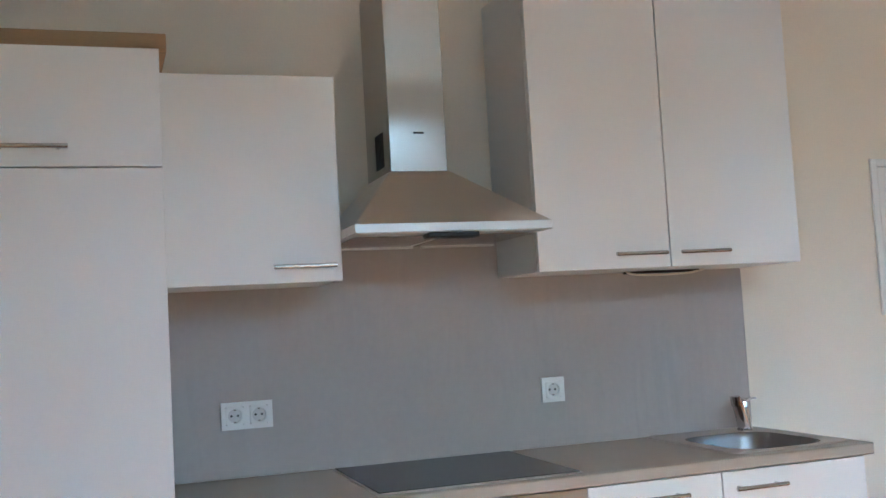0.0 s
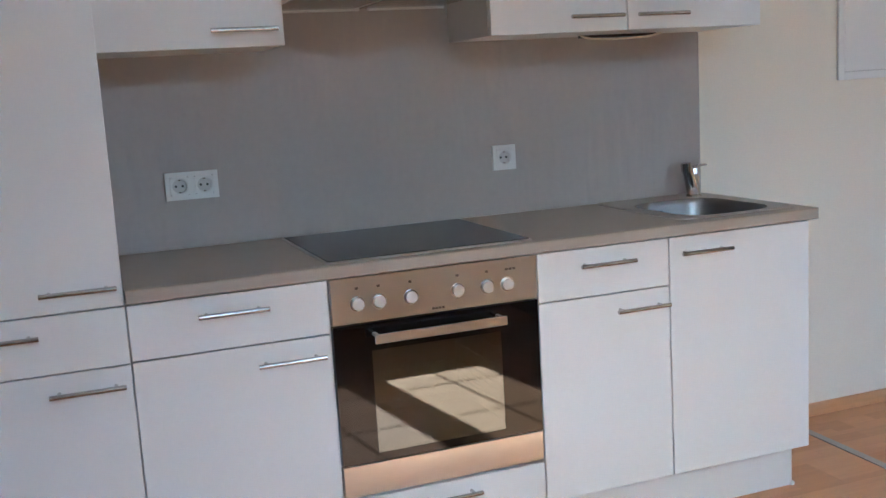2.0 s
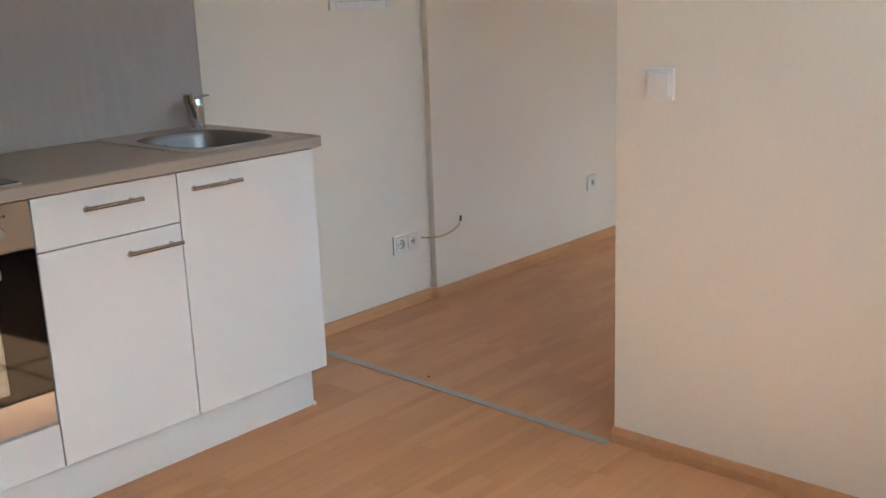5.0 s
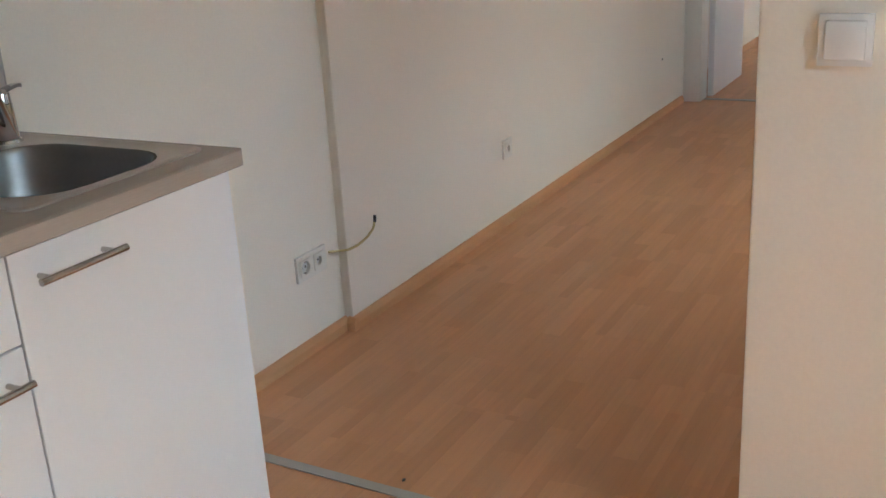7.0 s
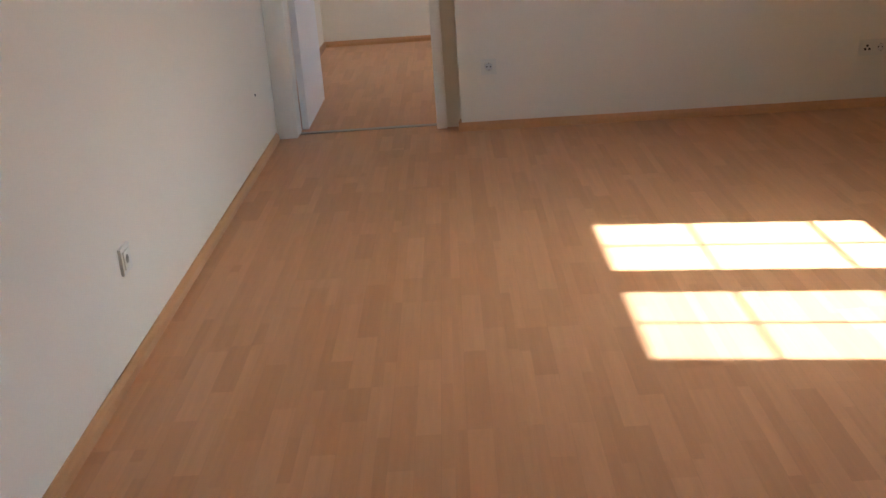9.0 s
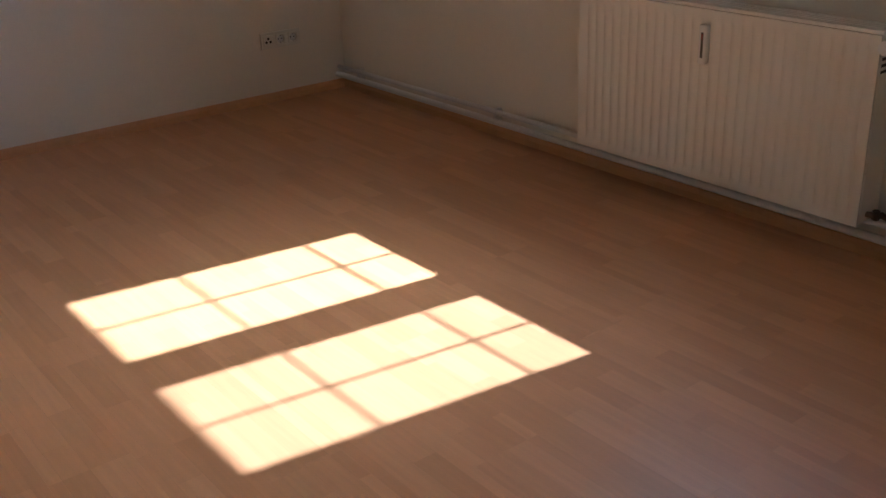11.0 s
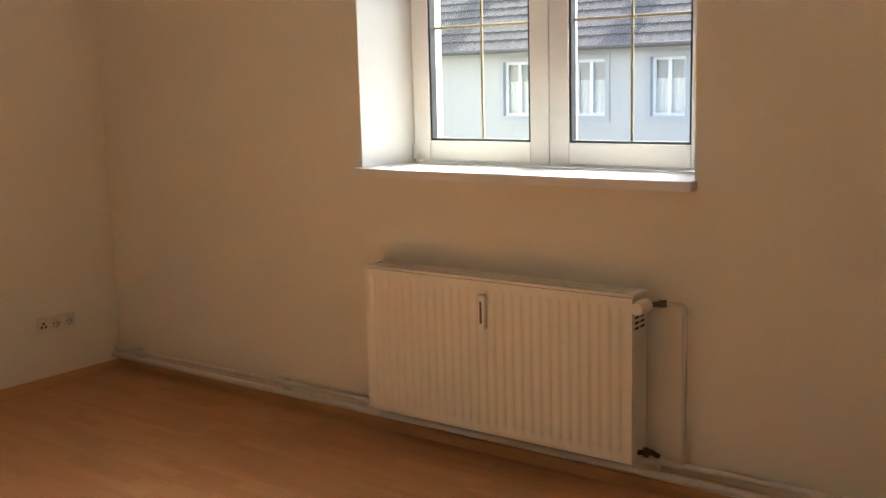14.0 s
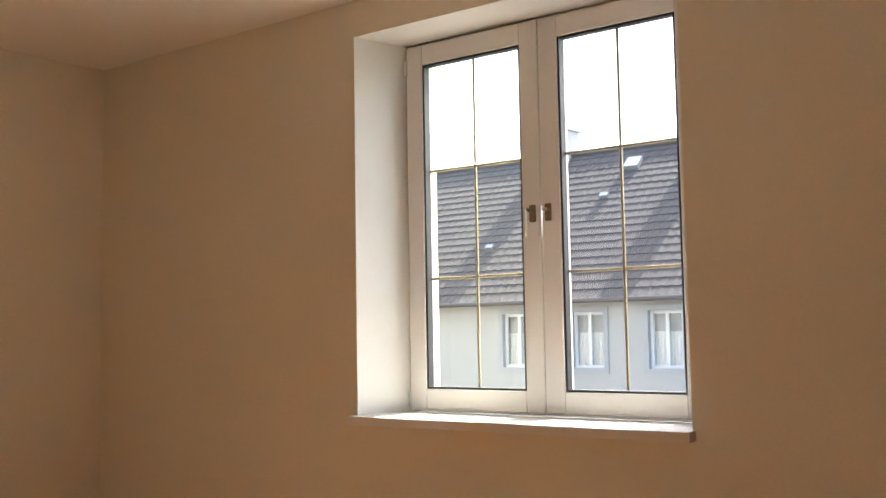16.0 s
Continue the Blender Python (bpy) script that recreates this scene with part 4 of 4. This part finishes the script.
rod(b, (4.56, WALL_N2 + 0.002, 0.345), (4.56, WALL_N2 - 0.004, 0.345), 0.007, 0.006, 12)
solid("wall_plug", b, GREY_PRINT, "small dark wall plug in the painted wall", "wall plug", origin=(4.56, WALL_N2, 0.345))

# a crumb on the floor by the strip
b = bmesh.new()
bmesh.ops.create_icosphere(b, subdivisions=1, radius=0.006)
bmesh.ops.scale(b, vec=(1.3, 0.8, 0.5), verts=b.verts)
solid("wood_chip", b, GREY_PRINT, "tiny dark chip lying on the laminate", "debris", origin=(0, 0, 0)).location = (0.385, -0.645, 0.003)

# metal strip between the two floors
b = bmesh.new()
box(b, -0.0165, 0.0165, -1.42, 0.0, 0.0003, 0.0042, 0.0015)
st = solid("transition_strip", b, SEAM, "grey metal strip joining the two floors", "floor strip", "structure")
st.location = (0.347, -0.016, 0)
st.rotation_euler = (0, 0, radians(-1.4))


# ---- radiator and pipes ----
def radiator():
    x0, x1, z0, z1, yf, yb = 1.828, 3.023, 0.137, 0.729, -3.478, -3.594
    r = thing("radiator", ((x0 + x1) / 2, -3.53, z0), "cream white ribbed panel radiator under the window", "radiator")
    pitch = 0.0398
    xs = []
    count = int((x1 - x0 - 0.075) / pitch)
    start = x0 + (x1 - x0 - count * pitch) / 2
    xs.append((x0, 0.0))
    for k in range(count + 1):
        c = start + k * pitch
        for dx, dep in ((-0.0062, 0.0), (-0.0024, 0.006), (0.0024, 0.006), (0.0062, 0.0)):
            xs.append((c + dx, dep))
    xs.append((x1, 0.0))
    zs = [(z0, 0.0), (z0 + 0.028, 0.0), (z0 + 0.045, 1.0), (z1 - 0.045, 1.0), (z1 - 0.028, 0.0), (z1 - 0.003, 0.0)]
    for name, y, sgn in (("front_panel", yf, 1), ("rear_panel", yb, -1)):
        bm = bmesh.new()
        grid = [[bm.verts.new((x, y - sgn * dep * k, z)) for x, dep in xs] for z, k in zs]
        for one, two in zip(grid, grid[1:]):
            for i in range(len(xs) - 1):
                bm.faces.new((one[i], one[i + 1], two[i + 1], two[i]))
        rim = [v for v in (grid[0] + [g[-1] for g in grid[1:-1]] + grid[-1][::-1] + [g[0] for g in grid[-2:0:-1]])]
        inner = [bm.verts.new((v.co.x, v.co.y - sgn * 0.012, v.co.z)) for v in rim]
        for i in range(len(rim)):
            j = (i + 1) % len(rim)
            bm.faces.new((rim[i], rim[j], inner[j], inner[i]))
        bm.faces.new(inner)
        part(name, bm, ENAMEL, r)
    for name, xa in (("side_cover", x0 - 0.002), ("side_cover", x1)):
        bm = bmesh.new()
        box(bm, xa, xa + 0.002, yb + 0.004, yf - 0.01, z0 + 0.01, z1 + 0.002, 0.0008)
        side = part(name, bm, ENAMEL, r)
        if xa < x0:
            for j in range(2):
                for k in range(4):
                    bm = bmesh.new()
                    ya = yb + 0.026 + j * 0.043
                    box(bm, xa - 0.0006, xa + 0.0002, ya, ya + 0.032, z1 - 0.115 + k * 0.019, z1 - 0.106 + k * 0.019)
                    part("air_slot", bm, DARK, side, "dark air slot", False)
    bm = bmesh.new()
    for size in ((x0 - 0.003, x1 + 0.003, yf - 0.020, yf - 0.002), (x0 - 0.003, x1 + 0.003, yb + 0.002, yb + 0.014),
                 (x0 - 0.003, x0 + 0.022, yb + 0.014, yf - 0.020), (x1 - 0.022, x1 + 0.003, yb + 0.014, yf - 0.020)):
        box(bm, *size, z1 - 0.001, z1 + 0.011, 0.0025, 2)
    part("top_cover", bm, ENAMEL, r, "flat enamelled rim of the top grille")
    for k in range(3):
        bm = bmesh.new()
        ya = yb + 0.0255 + k * 0.0215
        box(bm, x0 + 0.02, x1 - 0.02, ya, ya + 0.011, z1 + 0.001, z1 + 0.008, 0.001)
        part("grille_bar", bm, ENAMEL, r, "long top grille bar")
    for k in range(12):
        bm = bmesh.new()
        xa = x0 + 0.04 + k * (x1 - x0 - 0.09) / 11
        box(bm, xa, xa + 0.008, yb + 0.006, yf - 0.012, z1 - 0.022, z1 - 0.01)
        part("grille_bridge", bm, ENAMEL, r, round_=False)
    bm = bmesh.new()
    box(bm, 2.42, 2.452, yf, yf + 0.024, 0.548, 0.68, 0.006, 3)
    meter = part("heat_meter", bm, PLASTIC, r, "white heat cost meter on the panel")
    bm = bmesh.new()
    box(bm, 2.431, 2.441, yf + 0.0235, yf + 0.0252, 0.57, 0.655, 0.001)
    part("scale_window", bm, GREY_PRINT, meter, "dark scale window")
    bm = bmesh.new()
    box(bm, 2.4345, 2.4375, yf + 0.025, yf + 0.0258, 0.632, 0.65)
    part("red_scale", bm, RED, meter, "red liquid column", False)
    for xa in (2.05, 2.8):
        bm = bmesh.new()
        box(bm, xa, xa + 0.03, WALL_S, yb + 0.006, 0.25, 0.62, 0.002)
        part("bracket", bm, ENAMEL, r, "wall bracket")
    bm = bmesh.new()
    rod(bm, (1.83, -3.525, 0.7), (1.797, -3.525, 0.7), 0.012, seg=14)
    rod(bm, (1.797, -3.525, 0.7), (1.797, -3.54, 0.7), 0.013, seg=14)
    rod(bm, (1.797, -3.53, 0.7), (1.768, -3.558, 0.7), 0.009, 0.010, 14)
    rod(bm, (1.768, -3.558, 0.7), (1.745, -3.57, 0.702), 0.0135, 0.0135, 6)
    part("valve", bm, OLD_BRASS, r, "dull metal radiator valve")
    bm = bmesh.new()
    rod(bm, (1.797, -3.525, 0.7), (1.797, -3.49, 0.7), 0.022, 0.026, 24)
    rod(bm, (1.797, -3.49, 0.7), (1.797, -3.445, 0.7), 0.026, 0.021, 24)
    part("thermostat_head", bm, PLASTIC, r, "white thermostat head")
    bm = bmesh.new()
    rod(bm, (1.83, -3.525, 0.168), (1.79, -3.545, 0.168), 0.0095, seg=14)
    rod(bm, (1.8, -3.535, 0.155), (1.8, -3.535, 0.186), 0.0115, seg=6)
    rod(bm, (1.79, -3.545, 0.172), (1.768, -3.57, 0.15), 0.0105, 0.009, 12)
    part("return_valve", bm, OLD_BRASS, r, "dull brass return valve")


radiator()


def pipes():
    """Supply and return run the length of the wall with a slight fall."""
    yp, r = WALL_S + 0.034, 0.011

    def high(x):
        return 0.139 - 0.0062 * (x - PART_X2)

    def low(x):
        return 0.09 - 0.0034 * (x - PART_X2)

    bm = bmesh.new()
    tube(bm, bend([(1.75, -3.567, 0.702), (1.735, -3.572, 0.702), (1.68, yp, 0.7), (1.68, yp, high(1.68))], 0.03), r * 0.85, 12)
    rod(bm, (PART_X2, yp, high(PART_X2)), (WALL_E2, yp, high(WALL_E2)), r, seg=14)
    solid("heating_pipe", bm, PIPE_PAINT, "white painted supply pipe above the skirting", "pipe", "structure", group="heating pipes")
    bm = bmesh.new()
    yl, rl = yp + 0.014, 0.0138
    rod(bm, (PART_X2, yl, low(PART_X2)), (WALL_E2, yl, low(WALL_E2)), rl, seg=14)
    tube(bm, bend([(1.768, -3.57, 0.152), (1.766, -3.572, 0.13), (1.766, yl, low(1.766))], 0.01), 0.0092, 10)
    solid("heating_pipe", bm, PIPE_PAINT, "white painted return pipe above the skirting", "pipe", "structure", group="heating pipes")
    for x in (1.0, 3.62, 4.7):
        bm = bmesh.new()
        box(bm, x, x + 0.02, WALL_S, yp + 0.002, low(x) - 0.006, high(x) + 0.013, 0.003)
        solid("pipe_clip", bm, PIPE_PAINT, "small painted pipe clip", "pipe clip", "structure", group="pipe clips")


pipes()
for ob in bpy.data.objects:
    if ob.name.startswith("heating_pipe"):
        smooth(ob)

# ---- outside ----
b = bmesh.new()
box(b, -400, 400, -420, -3.99, -3.4, -3.0)
solid("ground", b, GROUND, "pale paved ground far below", "ground", "structure")
HY, HEAVE, HX_E, HX_W = -21.2, 2.36, 24.0, -9.0
RIDGE_D, SLOPE = 4.56, math.radians(40.6)
house = thing("house", (4, HY - 4, -3), "white rendered house with a dark tiled roof", "house")


def house_wall():
    bm = bmesh.new()
    cols = []
    x = 14.04
    while x > HX_W + 2:
        cols.append((x - 0.99, x))
        x -= 1.92
    cols = cols[::-1]
    rows = [(-2.4, -0.8), (0.47, 1.93)]
    edges_x = [HX_W] + [e for c in cols for e in c] + [HX_E]
    edges_z = [-3.0] + [e for r in rows for e in r] + [HEAVE + 0.02]
    for i in range(len(edges_x) - 1):
        for j in range(len(edges_z) - 1):
            if i % 2 and j % 2:
                continue
            box(bm, edges_x[i], edges_x[i + 1], HY - 0.3, HY, edges_z[j], edges_z[j + 1])
    box(bm, HX_W, HX_E, HY - 2 * RIDGE_D, HY - 2 * RIDGE_D + 0.3, -3, HEAVE)
    for gx in (HX_W, HX_E - 0.3):
        vs = [(HY - 0.3, -3), (HY - 2 * RIDGE_D, -3), (HY - 2 * RIDGE_D, HEAVE), (HY - RIDGE_D, HEAVE + RIDGE_D * math.tan(SLOPE)), (HY - 0.3, HEAVE + 0.3 * math.tan(SLOPE))]
        a = [bm.verts.new((gx, y, z)) for y, z in vs]
        c_ = [bm.verts.new((gx + 0.3, y, z)) for y, z in vs]
        bm.faces.new(a)
        bm.faces.new(c_[::-1])
        for i in range(5):
            bm.faces.new((a[i], a[(i + 1) % 5], c_[(i + 1) % 5], c_[i]))
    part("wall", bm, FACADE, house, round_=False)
    for z0, z1 in rows:
        for xa, xb in cols:
            bm = bmesh.new()
            bars(bm, xa - 0.03, xb + 0.03, z0 - 0.03, z1 + 0.03, HY - 0.12, HY + 0.03, 0.12, 0)
            w = part("window", bm, TRIM_GREY, house, "grey plastered window surround", False)
            bm = bmesh.new()
            bars(bm, xa + 0.09, xb - 0.09, z0 + 0.09, z1 - 0.09, HY - 0.16, HY - 0.1, 0.07, 0)
            box(bm, (xa + xb) / 2 - 0.04, (xa + xb) / 2 + 0.04, HY - 0.16, HY - 0.1, z0 + 0.16, z1 - 0.16)
            part("window_frame", bm, CURTAIN, w, "white window frame", False)
            bm = bmesh.new()
            box(bm, xa + 0.1, xb - 0.1, HY - 0.15, HY - 0.14, z0 + 0.1, z1 - 0.1)
            part("pane", bm, GLASS, w, "reflecting pane", False)
            bm = bmesh.new()
            m = 14
            zt = z0 + (z1 - z0) * 0.62
            pts = [(xa + 0.1 + (xb - xa - 0.2) * k / m, HY - 0.24 + 0.02 * (k % 2)) for k in range(m + 1)]
            vs = [[bm.verts.new((x, y, z)) for x, y in pts] for z in (z0 + 0.05, zt)]
            for k in range(m):
                bm.faces.new((vs[0][k], vs[0][k + 1], vs[1][k + 1], vs[1][k]))
            part("curtain", bm, CURTAIN, w, "pale net curtain", False)
            # grey sheet added in place of the dim room behind the glass
            bm = bmesh.new()
            box(bm, xa + 0.05, xb - 0.05, HY - 0.29, HY - 0.28, z0 + 0.02, z1 - 0.02)
            part("interior_sheet", bm, TRIM_GREY, w, "grey sheet for the dim room behind the pane", False)


house_wall()


def house_roof():
    """Courses of pantiles up both slopes, a ridge, chimneys, a roof window and a gutter."""
    t = math.tan(SLOPE)
    slope_len = (RIDGE_D + 0.35) / math.cos(SLOPE)
    course, tile_w = 0.31, 0.24
    n = int(slope_len / course)
    wave = [(0.0, 0.0), (0.06, -0.005), (0.11, -0.002), (0.15, 0.012), (0.2, 0.013), (0.24, 0.0)]
    xs = []
    x = HX_W - 0.2
    while x < HX_E + 0.1:
        xs += [(x + dx, dz) for dx, dz in wave[:-1]]
        x += tile_w
    up = Vector((0, -math.cos(SLOPE), math.sin(SLOPE)))
    out = Vector((0, math.sin(SLOPE), math.cos(SLOPE)))
    foot = Vector((0, HY + 0.35, HEAVE - 0.35 * t + 0.12))
    roof = part("roof", box(bmesh.new(), HX_W - 0.1, HX_E + 0.05, HY - RIDGE_D - 0.05, HY - RIDGE_D + 0.05, HEAVE + RIDGE_D * t - 0.1, HEAVE + RIDGE_D * t + 0.05), TILE, house, "dark weathered pantile roof")
    for k in range(n + 1):
        bm = bmesh.new()
        lo, hi = foot + up * (k * course - 0.05) + out * 0.022, foot + up * ((k + 1) * course)
        rows = [[bm.verts.new((xx + random.uniform(-0.004, 0.004), (p + out * (dz + dd)).y, (p + out * (dz + dd)).z)) for xx, dz in xs]
                for p, dd in ((lo, -0.018), (lo, 0.0), (hi, 0.0))]
        for one, two in zip(rows, rows[1:]):
            for i in range(len(xs) - 1):
                bm.faces.new((one[i], one[i + 1], two[i + 1], two[i]))
        part("tile_course", bm, TILE, roof, round_=False)
    bm = bmesh.new()
    back = [(HX_W - 0.2, HY - RIDGE_D, HEAVE + RIDGE_D * t + 0.1), (HX_E + 0.1, HY - RIDGE_D, HEAVE + RIDGE_D * t + 0.1),
            (HX_E + 0.1, HY - 2 * RIDGE_D - 0.35, HEAVE - 0.2), (HX_W - 0.2, HY - 2 * RIDGE_D - 0.35, HEAVE - 0.2)]
    a = [bm.verts.new(p) for p in back]
    c_ = [bm.verts.new((p[0], p[1], p[2] - 0.15)) for p in back]
    bm.faces.new(a)
    bm.faces.new(c_[::-1])
    for i in range(4):
        bm.faces.new((a[i], a[(i + 1) % 4], c_[(i + 1) % 4], c_[i]))
    part("rear_slope", bm, TILE, roof, round_=False)
    bm = bmesh.new()
    x = HX_W - 0.2
    zr = HEAVE + RIDGE_D * t + 0.13
    while x < HX_E:
        rod(bm, (x, HY - RIDGE_D, zr), (x + 0.37, HY - RIDGE_D, zr + 0.012), 0.1, 0.115, 12)
        x += 0.35
    part("ridge_tiles", bm, TILE, roof)
    for cx, wide, tall in ((14.78, 0.72, 0.7), (10.08, 0.65, 0.75)):
        bm = bmesh.new()
        y0 = HY - RIDGE_D + 0.05
        box(bm, cx - wide / 2, cx + wide / 2, y0 - 0.4, y0 + 0.3, zr - 1.0, zr + tall, 0.01)
        box(bm, cx - wide / 2 - 0.06, cx + wide / 2 + 0.06, y0 - 0.46, y0 + 0.36, zr + tall, zr + tall + 0.09, 0.01)
        part("chimney", bm, TRIM_GREY, roof, "grey rendered chimney")
    for sx, sd, w_, h_ in ((12.2, 5.55, 0.42, 0.45), (12.5, 4.07, 0.24, 0.15), (15.1, 2.11, 0.22, 0.14)):
        p = foot + up * sd + out * 0.1
        bm = bmesh.new()
        q = [p + Vector((dx, 0, 0)) + up * du + out * do for do in (-0.15, 0.03) for dx, du in ((-w_ / 2, -h_ / 2), (w_ / 2, -h_ / 2), (w_ / 2, h_ / 2), (-w_ / 2, h_ / 2))]
        v = [bm.verts.new((p.x * 0 + sx + (k.x), k.y, k.z)) for k in q]
        for f_ in ((0, 1, 2, 3), (7, 6, 5, 4), (0, 4, 5, 1), (1, 5, 6, 2), (2, 6, 7, 3), (3, 7, 4, 0)):
            bm.faces.new([v[i] for i in f_])
        part("roof_window", bm, ZINC, roof, "small pale metal roof window", False)
    bm = bmesh.new()
    rod(bm, (HX_W, HY + 0.42, HEAVE - 0.26), (HX_E, HY + 0.42, HEAVE - 0.26), 0.06, seg=12)
    part("gutter", bm, GUTTER, roof, "dark eaves gutter")


house_roof()

# a nearer white house closes the view on one side
nb = thing("neighbour_house", (13, -15, -3), "plain white rendered house close by", "house")
b = bmesh.new()
box(b, 11.36, 19.0, -15.0, -12.0, -3.0, 6.6)
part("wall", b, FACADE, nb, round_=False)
b = bmesh.new()
loft(b, [[(11.36, -15.0, 6.6), (19.3, -15.0, 6.6), (19.3, -11.7, 6.6), (11.36, -11.7, 6.6)], [(11.36, -13.6, 8.2), (19.3, -13.6, 8.2), (19.3, -13.4, 8.2), (11.36, -13.4, 8.2)]])
part("roof", b, TILE, nb, round_=False)

# ---- laminate floor ----
b = bmesh.new()
box(b, WALL_W, 5.19, WALL_S, WALL_N, -0.2, -0.0085)
box(b, 5.19, FAR_X1, WALL_S, FAR_N, -0.2, -0.0085)
floor = solid("floor", b, SKIRTING, "beech three-strip laminate floor", "floor", "structure")
BOARD_L, BOARD_W = 1.285, 0.193
board_cache = {}


def board_mesh(length, width):
    key = (round(length, 3), round(width, 3))
    if key not in board_cache:
        bm = bmesh.new()
        l, w, g, c = length / 2 - 0.00005, width / 2 - 0.00005, 0.0003, -0.00012
        top = [(-l + g, -w + g, 0), (l - g, -w + g, 0), (l - g, w - g, 0), (-l + g, w - g, 0)]
        mid = [(-l, -w, c), (l, -w, c), (l, w, c), (-l, w, c)]
        low = [(x, y, -0.008) for x, y, _ in mid]
        rows = [[bm.verts.new(p) for p in ring_] for ring_ in (low, mid, top)]
        for one, two in zip(rows, rows[1:]):
            for i in range(4):
                bm.faces.new((one[i], one[(i + 1) % 4], two[(i + 1) % 4], two[i]))
        bm.faces.new(rows[2])
        board_cache[key] = mesh_of("plank", bm, LAMINATE)
    return board_cache[key]


def lay(x0, x1, y0, y1, first):
    """Boards along x from y1 down to y0, each row with its own stagger."""
    y, row = y1, 0
    while y > y0 + 0.01:
        w = min(BOARD_W, y - y0)
        x = x0
        length = BOARD_L * ((0.35, 0.8, 0.15, 0.6, 1.0)[(row + first) % 5])
        while x < x1 - 0.005:
            length = min(length, x1 - x)
            ob = new("plank", board_mesh(length, w))
            ob.location = (x + length / 2, y - w / 2, 0)
            ob.parent = floor
            x += length
            length = BOARD_L
        y -= w
        row += 1


lay(WALL_W, 0.328, WALL_S, WALL_N, 0)
lay(0.33, 5.128, WALL_S, WALL_N, 2)
lay(5.13, FAR_X1, WALL_S, FAR_N, 1)
